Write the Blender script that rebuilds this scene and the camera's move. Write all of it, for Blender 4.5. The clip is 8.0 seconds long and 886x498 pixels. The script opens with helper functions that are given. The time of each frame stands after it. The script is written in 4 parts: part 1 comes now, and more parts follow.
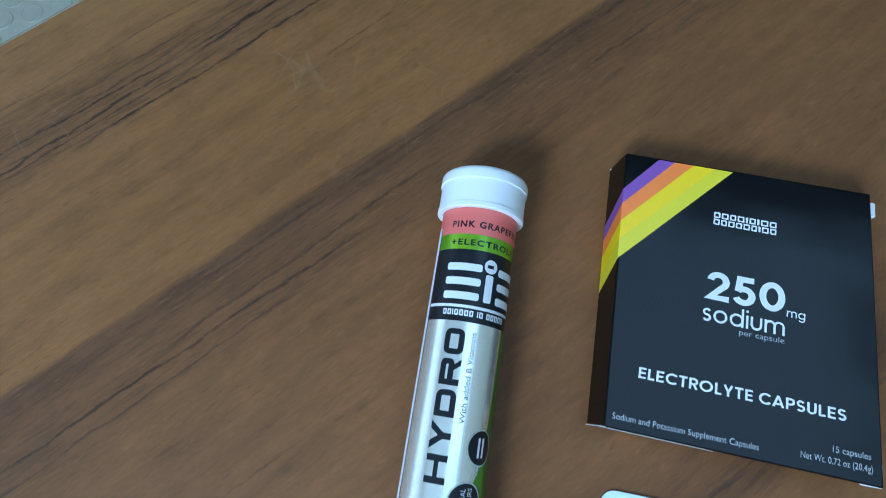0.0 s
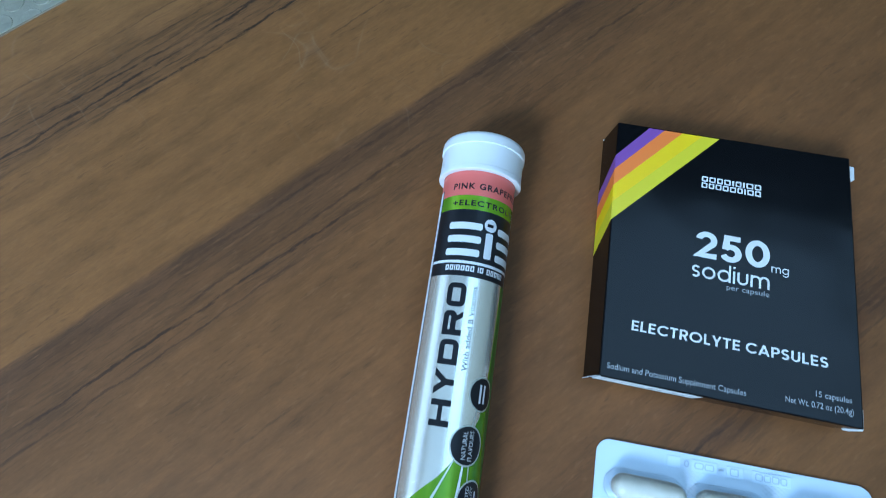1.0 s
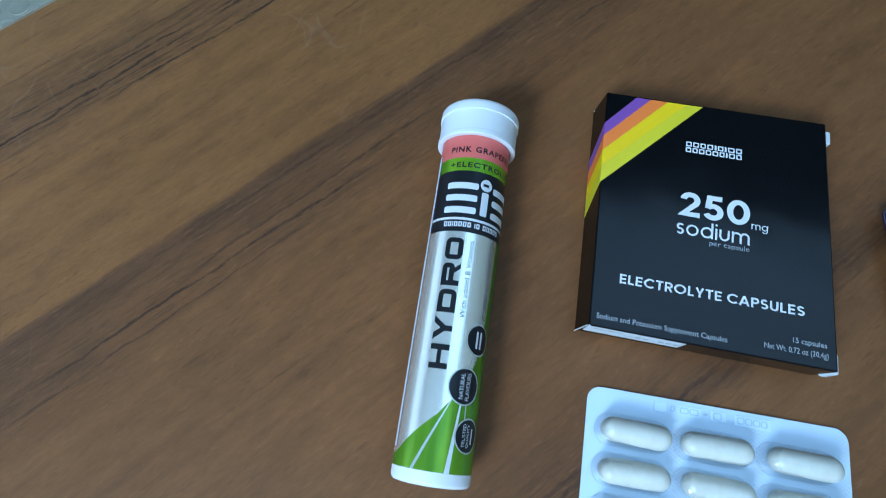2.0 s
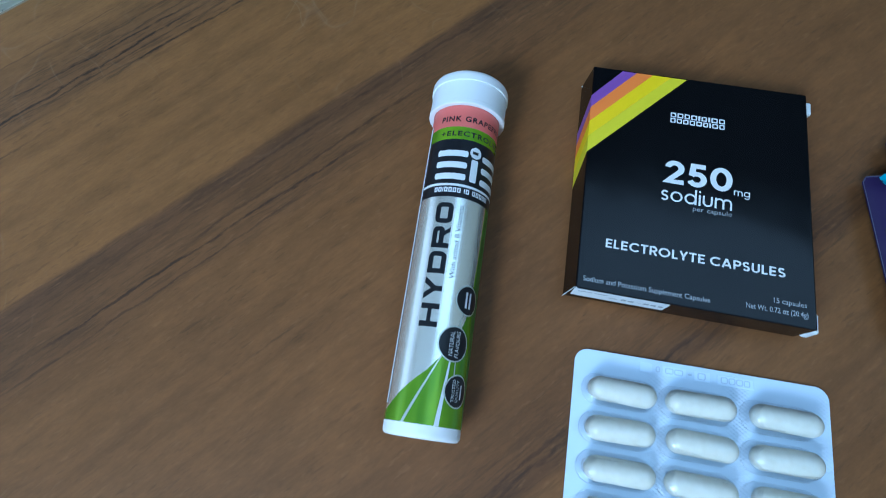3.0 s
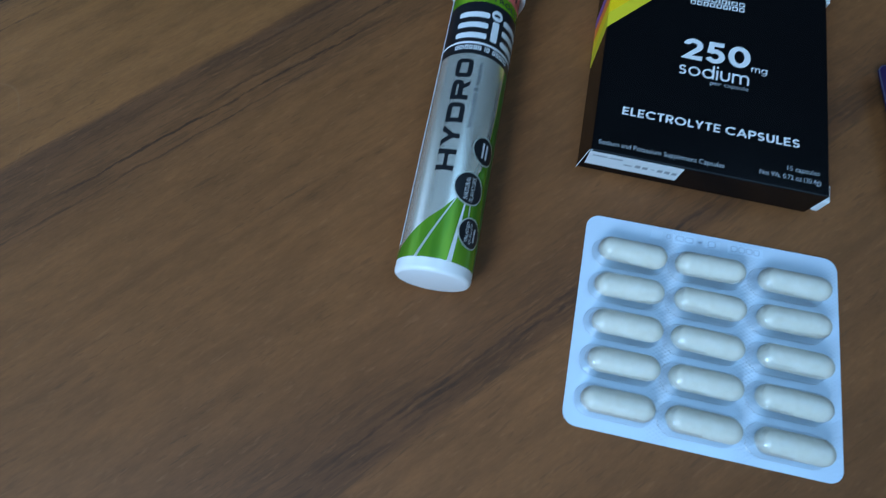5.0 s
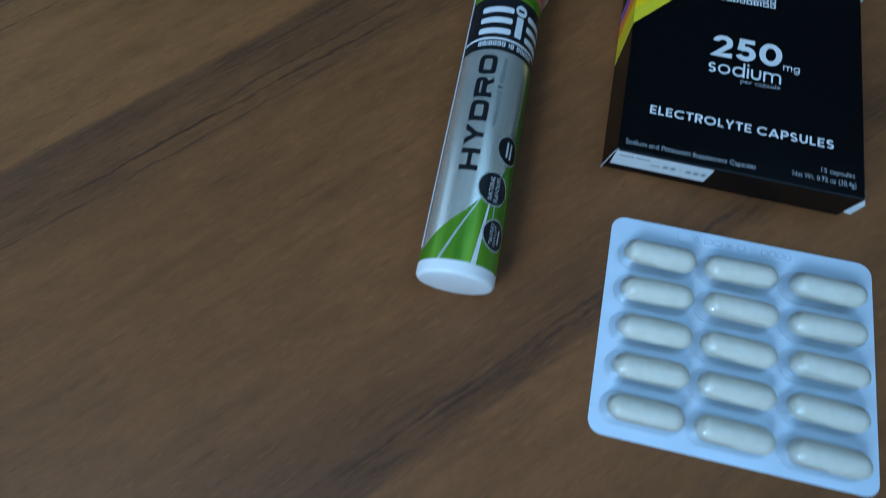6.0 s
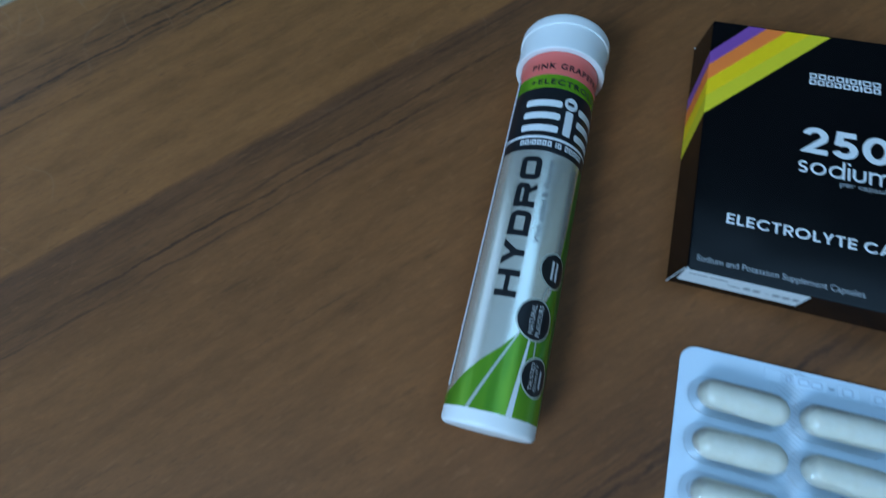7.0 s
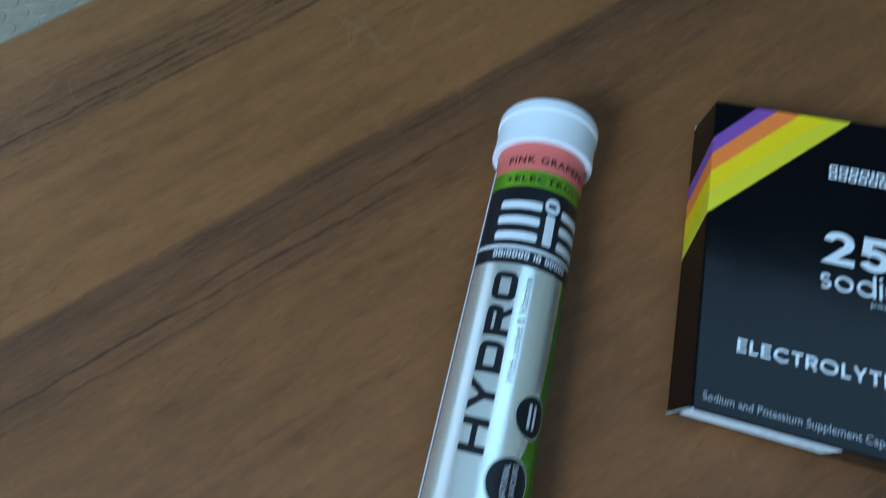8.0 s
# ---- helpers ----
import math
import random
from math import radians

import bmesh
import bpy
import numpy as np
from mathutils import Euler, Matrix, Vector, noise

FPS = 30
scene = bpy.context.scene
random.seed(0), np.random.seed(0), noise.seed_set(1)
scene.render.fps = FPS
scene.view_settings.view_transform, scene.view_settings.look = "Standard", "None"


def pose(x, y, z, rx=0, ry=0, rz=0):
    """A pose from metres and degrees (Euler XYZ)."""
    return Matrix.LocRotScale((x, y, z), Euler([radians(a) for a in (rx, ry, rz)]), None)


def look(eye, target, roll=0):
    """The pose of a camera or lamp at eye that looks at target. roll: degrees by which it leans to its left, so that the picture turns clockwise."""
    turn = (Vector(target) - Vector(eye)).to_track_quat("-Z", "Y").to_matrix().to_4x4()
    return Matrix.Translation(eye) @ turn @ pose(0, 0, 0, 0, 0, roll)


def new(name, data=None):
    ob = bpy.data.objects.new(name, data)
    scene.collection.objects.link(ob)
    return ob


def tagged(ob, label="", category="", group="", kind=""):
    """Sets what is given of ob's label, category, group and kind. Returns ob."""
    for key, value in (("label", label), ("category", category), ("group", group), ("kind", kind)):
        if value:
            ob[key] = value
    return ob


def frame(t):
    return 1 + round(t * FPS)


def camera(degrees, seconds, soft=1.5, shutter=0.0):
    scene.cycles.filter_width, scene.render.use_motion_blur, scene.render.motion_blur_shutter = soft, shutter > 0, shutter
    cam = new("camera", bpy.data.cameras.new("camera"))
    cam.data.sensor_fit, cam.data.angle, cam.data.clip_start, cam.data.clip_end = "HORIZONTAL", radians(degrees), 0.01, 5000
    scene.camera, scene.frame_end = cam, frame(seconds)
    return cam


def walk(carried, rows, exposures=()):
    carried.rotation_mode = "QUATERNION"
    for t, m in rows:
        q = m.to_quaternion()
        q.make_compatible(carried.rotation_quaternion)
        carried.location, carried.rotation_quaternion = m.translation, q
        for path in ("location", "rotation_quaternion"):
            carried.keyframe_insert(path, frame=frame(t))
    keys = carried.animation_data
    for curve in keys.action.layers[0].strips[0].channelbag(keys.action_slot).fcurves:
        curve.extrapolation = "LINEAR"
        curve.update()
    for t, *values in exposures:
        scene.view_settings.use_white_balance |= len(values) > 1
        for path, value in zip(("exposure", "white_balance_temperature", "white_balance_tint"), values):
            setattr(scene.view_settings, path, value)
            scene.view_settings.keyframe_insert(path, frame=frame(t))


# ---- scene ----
cam = camera(78.87, 8.0, soft=1.0, shutter=0.65)
PATH = [
    (0.0, -0.05245, -0.00872, 0.95597, 17.666, 2.362, 12.219),
    (0.2, -0.05215, -0.01196, 0.95705, 17.857, 2.352, 12.287),
    (0.5, -0.05117, -0.01697, 0.95845, 18.067, 2.211, 12.064),
    (0.8, -0.05073, -0.02281, 0.95951, 18.254, 2.069, 11.939),
    (1.0, -0.05033, -0.02762, 0.95984, 18.393, 2.098, 11.791),
    (1.2, -0.04961, -0.02994, 0.96272, 18.054, 2.249, 11.795),
    (1.5, -0.04837, -0.03742, 0.96477, 18.492, 2.218, 11.734),
    (3.0, -0.03830, -0.06314, 0.96579, 19.512, 2.315, 11.442),
    (3.2, -0.03740, -0.06780, 0.96548, 19.737, 2.159, 11.471),
    (3.5, -0.03520, -0.07507, 0.96331, 19.677, 1.702, 11.661),
    (3.8, -0.03139, -0.07982, 0.96190, 19.996, 1.786, 11.634),
    (4.0, -0.02890, -0.08376, 0.96044, 20.004, 1.712, 11.672),
    (4.2, -0.02952, -0.09205, 0.95789, 20.282, 2.107, 12.375),
    (4.5, -0.02976, -0.10222, 0.95708, 19.901, 1.665, 12.775),
    (4.7, -0.03075, -0.10853, 0.95339, 19.714, 1.146, 13.302),
    (5.8, -0.04214, -0.12072, 0.94526, 18.942, 1.534, 14.201),
    (6.0, -0.04124, -0.11370, 0.94432, 19.169, 1.447, 14.345),
    (6.2, -0.04364, -0.10799, 0.94118, 20.033, 1.324, 14.690),
    (6.5, -0.04587, -0.09284, 0.93525, 20.983, 2.731, 15.292),
    (6.8, -0.04680, -0.07968, 0.92779, 21.418, 4.109, 16.067),
    (7.0, -0.04582, -0.07602, 0.92894, 23.083, 6.095, 17.278),
    (7.2, -0.04880, -0.06767, 0.92872, 23.257, 6.427, 17.718),
    (7.5, -0.04792, -0.05708, 0.91957, 23.197, 6.662, 17.520),
    (7.8, -0.04714, -0.04261, 0.91422, 23.560, 6.991, 17.222),
    (8.0, -0.04677, -0.03628, 0.91615, 25.168, 6.436, 17.313),
]
EXPOSURES = [(0.0, 0.46, 5570, 9), (1.5, 0.42, 5550, 9), (3.5, 0.26, 5500, 10), (4.5, 0.12, 5480, 10), (5.8, -0.33, 5350, 7), (6.6, -0.33, 5320, 6), (8.0, 0.08, 5600, 6)]
walk(cam, [(t, pose(*row)) for t, *row in PATH], EXPOSURES)

# ---- daylight: overcast sky, the window's light, and an added side fill ----
world = bpy.data.worlds.new("sky")
scene.world = world
world.use_nodes = True
sky = world.node_tree.nodes.new("ShaderNodeTexSky")
sky.sky_type = "NISHITA"
sky.sun_disc = False
sky.sun_elevation, sky.sun_rotation = radians(40), radians(200)
world.node_tree.nodes["Background"].inputs["Strength"].default_value = 0.1
world.node_tree.links.new(sky.outputs[0], world.node_tree.nodes["Background"].inputs["Color"])

sun = bpy.data.lights.new("sun", "SUN")
sun.energy, sun.angle, sun.color = 0.8, radians(12), (1.0, 0.96, 0.9)
new("sun", sun).matrix_world = look((0, 0, 6), (0.27, 0.72, 5.3))

WIN = dict(x0=-0.94, x1=-0.20, z0=1.30, z1=2.05, y=-1.00)
daylight = bpy.data.lights.new("window_light", "AREA")
daylight.shape, daylight.size, daylight.size_y = "RECTANGLE", WIN["x1"] - WIN["x0"] - 0.1, WIN["z1"] - WIN["z0"] - 0.1
daylight.energy, daylight.color = 20.5, (0.44, 0.72, 1.0)
wx, wz = (WIN["x0"] + WIN["x1"]) / 2, (WIN["z0"] + WIN["z1"]) / 2
new("window_light", daylight).matrix_world = look((wx, WIN["y"] + 0.02, wz), (-0.50, 0.5, wz - 0.45))

# added side lamp in an unseen opening, aimed up to brighten the ceiling
WEST = dict(y0=-0.75, y1=0.85, z0=0.90, z1=2.20, x=-2.10)
second = bpy.data.lights.new("ceiling_fill_light", "AREA")
second.shape, second.size, second.size_y = "RECTANGLE", 1.5, 1.2
second.energy, second.color = 3.5, (0.62, 0.80, 1.0)
new("ceiling_fill_light", second).matrix_world = look((WEST["x"] + 0.02, 0.05, 1.55), (0.0, 0.1, 2.35))


# ---- materials ----
def material(name, color, rough=0.5, metal=0.0, **more):
    m = bpy.data.materials.new(name)
    m.use_nodes = True
    b = m.node_tree.nodes["Principled BSDF"]
    b.inputs["Base Color"].default_value = (*color, 1)
    b.inputs["Roughness"].default_value = rough
    b.inputs["Metallic"].default_value = metal
    for key, value in more.items():
        b.inputs[key.replace("_", " ")].default_value = value
    return m


def node(m, kind, **values):
    n = m.node_tree.nodes.new(kind)
    for key, value in values.items():
        n.inputs[key.replace("_", " ")].default_value = value
    return n


def link(m, a, b):
    m.node_tree.links.new(a, b)


def coords(m, scale=(1, 1, 1), turn=0.0):
    c = node(m, "ShaderNodeTexCoord")
    p = node(m, "ShaderNodeMapping", Scale=scale, Rotation=(0, 0, radians(turn)))
    link(m, c.outputs["Object"], p.inputs["Vector"])
    return p.outputs["Vector"]


def noise_of(m, scale, size, detail=4.0, rough=0.55, distort=0.0):
    n = node(m, "ShaderNodeTexNoise", Scale=size, Detail=detail, Roughness=rough, Distortion=distort)
    link(m, coords(m, scale), n.inputs["Vector"])
    return n.outputs["Fac"]


def ramp(m, fac, stops):
    r = node(m, "ShaderNodeValToRGB")
    e = r.color_ramp.elements
    while len(e) < len(stops):
        e.new(0.5)
    for element, (at, color) in zip(e, stops):
        element.position = at
        element.color = (*color, 1) if len(color) == 3 else color
    link(m, fac, r.inputs["Fac"])
    return r.outputs["Color"]


def grey(v):
    return (v, v, v)


def blend(m, how, fac, a, b):
    n = m.node_tree.nodes.new("ShaderNodeMix")
    n.data_type, n.blend_type = "RGBA", how
    for socket, value in ((n.inputs[0], fac), (n.inputs[6], a), (n.inputs[7], b)):
        if isinstance(value, (int, float)):
            socket.default_value = value
        elif isinstance(value, tuple):
            socket.default_value = (*value, 1)
        else:
            link(m, value, socket)
    return n.outputs[2]


def maths(m, how, a, b, c=None):
    n = m.node_tree.nodes.new("ShaderNodeMath")
    n.operation = how
    for socket, value in zip(n.inputs, (a, b) if c is None else (a, b, c)):
        if isinstance(value, (int, float)):
            socket.default_value = value
        else:
            link(m, value, socket)
    return n.outputs[0]


def relief(m, height, strength=0.3, distance=0.0005):
    n = node(m, "ShaderNodeBump", Strength=strength, Distance=distance)
    link(m, height, n.inputs["Height"])
    link(m, n.outputs["Normal"], m.node_tree.nodes["Principled BSDF"].inputs["Normal"])


def tinted(m, socket):
    link(m, socket, m.node_tree.nodes["Principled BSDF"].inputs["Base Color"])


def roughened(m, socket):
    link(m, socket, m.node_tree.nodes["Principled BSDF"].inputs["Roughness"])


def wear(m, low, high, size=300.0, detail=2.0):
    """Uneven gloss, as handling leaves it."""
    roughened(m, ramp(m, noise_of(m, (1, 1, 1), size, detail), [(0.3, grey(low)), (0.7, grey(high))]))


def wavy(m, scale, size, detail=4.0, rough=0.55, distort=0.0):
    """Noise along the grain, which wanders a little."""
    n = node(m, "ShaderNodeTexNoise", Scale=size, Detail=detail, Roughness=rough, Distortion=distort)
    wander = node(m, "ShaderNodeTexNoise", Scale=26.0, Detail=2.0)
    link(m, coords(m), wander.inputs["Vector"])
    shift = node(m, "ShaderNodeVectorMath")
    shift.operation = "MULTIPLY_ADD"
    link(m, wander.outputs["Color"], shift.inputs[0])
    shift.inputs[1].default_value = (0.003, 0.0028, 0.0)
    link(m, coords(m), shift.inputs[2])
    place = node(m, "ShaderNodeMapping", Scale=scale)
    link(m, shift.outputs[0], place.inputs["Vector"])
    link(m, place.outputs["Vector"], n.inputs["Vector"])
    return n.outputs["Fac"]


# walnut laminate: grain along the table's own x
wood = material("walnut_laminate", (0.2, 0.12, 0.07), 0.5, 0.0, Specular_IOR_Level=0.25)
across = node(wood, "ShaderNodeSeparateXYZ")
link(wood, coords(wood), across.inputs[0])
sway = noise_of(wood, (2.2, 9, 1), 1.0, 3)
fine_sway = noise_of(wood, (9, 60, 1), 1.0, 4)
v_at = maths(wood, "MULTIPLY_ADD", sway, 0.010, across.outputs["Y"])
v_at = maths(wood, "MULTIPLY_ADD", fine_sway, 0.005, v_at)
v_at = maths(wood, "MULTIPLY_ADD", v_at, 2.0, 0.385)
tone = ramp(wood, v_at, [
    (0.00, (0.176, 0.072, 0.022)), (0.14, (0.180, 0.074, 0.022)), (0.27, (0.205, 0.086, 0.026)), (0.314, (0.203, 0.085, 0.026)),
    (0.319, (0.128, 0.054, 0.019)), (0.352, (0.158, 0.066, 0.021)), (0.39, (0.190, 0.079, 0.024)), (0.50, (0.207, 0.086, 0.026)),
    (0.58, (0.209, 0.087, 0.026)), (0.612, (0.200, 0.084, 0.026)), (0.624, (0.170, 0.072, 0.024)), (0.640, (0.178, 0.076, 0.025)),
    (0.664, (0.150, 0.065, 0.023)), (0.6865, (0.124, 0.055, 0.022)), (0.690, (0.240, 0.102, 0.030)), (0.78, (0.238, 0.102, 0.030)),
    (0.848, (0.228, 0.099, 0.030)), (0.858, (0.205, 0.091, 0.031)), (0.880, (0.192, 0.087, 0.031)), (0.912, (0.225, 0.101, 0.033)),
    (0.945, (0.262, 0.117, 0.037)), (1.0, (0.270, 0.124, 0.039))])
body = tone


def shaded(mask):
    global body
    body = blend(wood, "MULTIPLY", 1.0, body, mask)


# broad cloudy tone, warm and cool
shaded(ramp(wood, noise_of(wood, (9, 18, 1), 1.0, 4), [(0.3, (0.89, 0.89, 0.90)), (0.7, (1.11, 1.09, 1.05))]))
shaded(ramp(wood, noise_of(wood, (42, 95, 1), 1.0, 9, 0.72), [(0.28, (0.89, 0.90, 0.92)), (0.5, (1.04, 1.04, 1.12)), (0.72, (1.17, 1.15, 1.18))]))
# long soft streaks, then the short ones
shaded(ramp(wood, wavy(wood, (14, 120, 1), 1.0, 5, 0.6), [(0.32, grey(0.84)), (0.5, grey(1.0)), (0.70, grey(1.10))]))
shaded(ramp(wood, wavy(wood, (75, 300, 1), 1.0, 8, 0.72), [(0.30, grey(0.90)), (0.52, grey(1.0)), (0.72, (1.10, 1.09, 1.07))]))
shaded(ramp(wood, wavy(wood, (260, 800, 1), 1.0, 4, 0.7), [(0.30, grey(0.91)), (0.68, grey(1.05))]))
# short dark pores, thick in some patches and absent in others
pore_area = ramp(wood, noise_of(wood, (13, 40, 1), 1.0, 3), [(0.42, grey(0.15)), (0.60, grey(1))])
for size, cut, depth in (((85, 520, 1), 0.40, 0.30), ((150, 760, 1), 0.38, 0.28)):
    pores = ramp(wood, wavy(wood, size, 1.0, 3, 0.55), [(cut - 0.06, grey(1)), (cut, grey(0))])
    body = blend(wood, "MIX", maths(wood, "MULTIPLY", maths(wood, "MULTIPLY", pores, pore_area), depth), body, (0.062, 0.030, 0.014))
# small warm flecks between them
flecks = ramp(wood, wavy(wood, (120, 420, 1), 1.0, 3, 0.55), [(0.60, grey(0)), (0.70, grey(0.28))])
body = blend(wood, "MIX", flecks, body, (0.30, 0.138, 0.055))
# thin dark veins gathered in the darker bands
vein_band = ramp(wood, v_at, [(0.300, grey(0)), (0.320, grey(0.9)), (0.345, grey(0.55)), (0.38, grey(0.05)), (0.60, grey(0.1)),
                              (0.625, grey(0.55)), (0.655, grey(0.45)), (0.6875, grey(0.8)), (0.692, grey(0.03)), (0.84, grey(0.08)), (0.857, grey(0.8)),
                              (0.905, grey(0.7)), (0.935, grey(0.12))])
veins = ramp(wood, wavy(wood, (44, 460, 1), 1.0, 8, 0.70, 0.4), [(0.42, grey(1)), (0.50, grey(0))])
body = blend(wood, "MIX", maths(wood, "MULTIPLY", maths(wood, "MULTIPLY", veins, vein_band), 0.6), body, (0.056, 0.029, 0.014))


# single long cracks of the printed grain: place across, slant, start and end along, half width, depth
def stepped(value, lo, hi, out0, out1):
    n = node(wood, "ShaderNodeMapRange", From_Min=lo, From_Max=hi, To_Min=out0, To_Max=out1)
    n.interpolation_type = "SMOOTHSTEP"
    link(wood, value, n.inputs["Value"])
    return n.outputs["Result"]


U, V = across.outputs["X"], across.outputs["Y"]
bend = maths(wood, "MULTIPLY_ADD", noise_of(wood, (24, 24, 1), 1.0, 4, 0.6), 0.0070, -0.0035)
V_bent = maths(wood, "ADD", V, bend)
ragged = noise_of(wood, (150, 500, 1), 1.0, 6, 0.75)
swell = stepped(noise_of(wood, (30, 30, 1), 1.0, 3), 0.30, 0.52, 0.3, 1.0)
for v0, slant, u0, u1, half, depth in (
        (0.2395, -0.032, -0.40, 0.30, 0.0011, 0.85), (0.2397, 0.039, -0.30, 0.02, 0.0016, 0.9), (0.2268, 0.006, -0.108, 0.24, 0.0015, 0.9),
        (0.2330, 0.010, -0.24, -0.04, 0.0009, 0.6), (0.2520, 0.000, -0.20, 0.10, 0.0008, 0.5), (0.2640, -0.012, -0.16, 0.15, 0.0009, 0.45),
        (0.2470, 0.020, -0.13, 0.08, 0.0009, 0.5), (0.2180, 0.010, -0.30, -0.16, 0.0012, 0.6), (0.1995, 0.012, 0.00, 0.08, 0.0008, 0.45),
        (0.1175, -0.008, -0.19, -0.035, 0.0013, 0.75), (0.1120, 0.004, -0.25, -0.07, 0.0010, 0.5), (0.1250, 0.012, -0.12, 0.01, 0.0014, 0.55),
        (0.1390, 0.000, -0.10, 0.22, 0.0018, 0.45), (0.1215, 0.000, 0.08, 0.30, 0.0012, 0.6), (-0.0330, 0.000, -0.15, -0.02, 0.0014, 0.55),
        (-0.0365, -0.006, -0.12, 0.20, 0.0018, 0.5), (0.0640, 0.000, -0.14, -0.10, 0.0010, 0.4)):
    gap = maths(wood, "ABSOLUTE", maths(wood, "SUBTRACT", V_bent, maths(wood, "MULTIPLY_ADD", U, slant, v0)), 0.0)
    gap = maths(wood, "MULTIPLY_ADD", ragged, half * 3.0, maths(wood, "SUBTRACT", gap, half * 1.45))
    mask = stepped(gap, half * 0.05, half * 0.80, depth, 0.0)
    mask = maths(wood, "MULTIPLY", mask, maths(wood, "MULTIPLY", stepped(U, u0 - 0.012, u0 + 0.012, 0.0, 1.0), stepped(U, u1 - 0.02, u1 + 0.02, 1.0, 0.0)))
    body = blend(wood, "MIX", maths(wood, "MULTIPLY", mask, swell), body, (0.030, 0.017, 0.011))
# faint pale scratches across the grain, gathered in patches
scuff_area = ramp(wood, noise_of(wood, (9, 9, 1), 1.0, 2), [(0.44, grey(0)), (0.56, grey(1))])
scuff_area = maths(wood, "MULTIPLY", scuff_area, stepped(V, 0.10, 0.16, 0.0, 1.0))
for size, level, seed in ((16.0, 0.47, 0.0), (24.0, 0.55, 3.7), (20.0, 0.61, 9.1)):
    lines = node(wood, "ShaderNodeTexNoise", Scale=size, Detail=1.5, Roughness=0.4)
    place = node(wood, "ShaderNodeMapping", Location=(seed, seed * 1.7, 0.0), Scale=(1.25, 0.8, 1.0))
    link(wood, coords(wood), place.inputs["Vector"])
    link(wood, place.outputs["Vector"], lines.inputs["Vector"])
    hair = ramp(wood, maths(wood, "ABSOLUTE", maths(wood, "SUBTRACT", lines.outputs["Fac"], level), 0.0), [(0.0, grey(0.15)), (0.0050, grey(0))])
    worn = ramp(wood, noise_of(wood, (30 + seed, 34, 1), 1.0, 2), [(0.46, grey(0)), (0.60, grey(1))])
    body = blend(wood, "MIX", maths(wood, "MULTIPLY", maths(wood, "MULTIPLY", hair, worn), scuff_area), body, (0.40, 0.27, 0.17))
tinted(wood, body)
roughened(wood, ramp(wood, noise_of(wood, (20, 70, 1), 1.0, 5), [(0.3, grey(0.46)), (0.7, grey(0.60))]))
relief(wood, noise_of(wood, (60, 1100, 1), 1.0, 4), 0.18, 0.0002)

edge_band = material("edge_banding", (0.30, 0.24, 0.16), 0.45)
tinted(edge_band, ramp(edge_band, noise_of(edge_band, (30, 30, 300), 1.0), [(0.3, (0.24, 0.18, 0.11)), (0.7, (0.36, 0.29, 0.20))]))
steel = material("painted_steel", (0.08, 0.08, 0.085), 0.45, 0.3)
wear(steel, 0.35, 0.55, 40)

floor_pvc = material("grey_coin_vinyl", (0.46, 0.50, 0.50), 0.38)
tinted(floor_pvc, ramp(floor_pvc, noise_of(floor_pvc, (1, 1, 1), 14.0, 6), [(0.3, (0.72, 0.65, 0.49)), (0.7, (0.86, 0.78, 0.60))]))
relief(floor_pvc, noise_of(floor_pvc, (1, 1, 1), 130.0, 5), 0.5, 0.002)
paint = material("wall_paint", (0.66, 0.60, 0.48), 0.85)
tinted(paint, ramp(paint, noise_of(paint, (1, 1, 1), 3.0, 5), [(0.3, (0.62, 0.56, 0.45)), (0.7, (0.69, 0.63, 0.51))]))
relief(paint, noise_of(paint, (1, 1, 1), 160.0, 3), 0.2, 0.001)
ceiling_paint = material("ceiling_paint", (0.80, 0.81, 0.82), 0.9)
relief(ceiling_paint, noise_of(ceiling_paint, (1, 1, 1), 120.0, 3), 0.2, 0.001)
dark_paint = material("dark_wall_paint", (0.04, 0.037, 0.034), 0.7)
tinted(dark_paint, ramp(dark_paint, noise_of(dark_paint, (1, 1, 1), 3.0, 5), [(0.3, (0.030, 0.028, 0.026)), (0.7, (0.050, 0.046, 0.042))]))
relief(dark_paint, noise_of(dark_paint, (1, 1, 1), 160.0, 3), 0.2, 0.001)
# glow of an added ceiling panel, there only for reflections and fill
reflection_glow = material("reflection_glow", (0.8, 0.8, 0.8), 0.5, 0.0, Emission_Color=(0.44, 0.72, 1.0, 1.0), Emission_Strength=1.45)
white_frame = material("white_window_frame", (0.78, 0.78, 0.77), 0.35)

glass = bpy.data.materials.new("window_glass")
glass.use_nodes = True
g = glass.node_tree
g.nodes.remove(g.nodes["Principled BSDF"])
clear, shine, mix = (g.nodes.new(k) for k in ("ShaderNodeBsdfTransparent", "ShaderNodeBsdfGlossy", "ShaderNodeMixShader"))
shine.inputs["Roughness"].default_value = 0.02
mix.inputs[0].default_value = 0.06
g.links.new(clear.outputs[0], mix.inputs[1])
g.links.new(shine.outputs[0], mix.inputs[2])
g.links.new(mix.outputs[0], g.nodes["Material Output"].inputs["Surface"])

# clear film of the pockets: see-through, with a gloss that grows at grazing angles
film = bpy.data.materials.new("clear_blister_film")
film.use_nodes = True
g = film.node_tree
g.nodes.remove(g.nodes["Principled BSDF"])
clear, shine, mix = (g.nodes.new(k) for k in ("ShaderNodeBsdfTransparent", "ShaderNodeBsdfGlossy", "ShaderNodeMixShader"))
clear.inputs["Color"].default_value = (0.98, 0.985, 0.99, 1)
shine.inputs["Roughness"].default_value = 0.11
fres = g.nodes.new("ShaderNodeLayerWeight")
fres.inputs["Blend"].default_value = 0.32
gain = g.nodes.new("ShaderNodeMath")
gain.operation = "MULTIPLY_ADD"
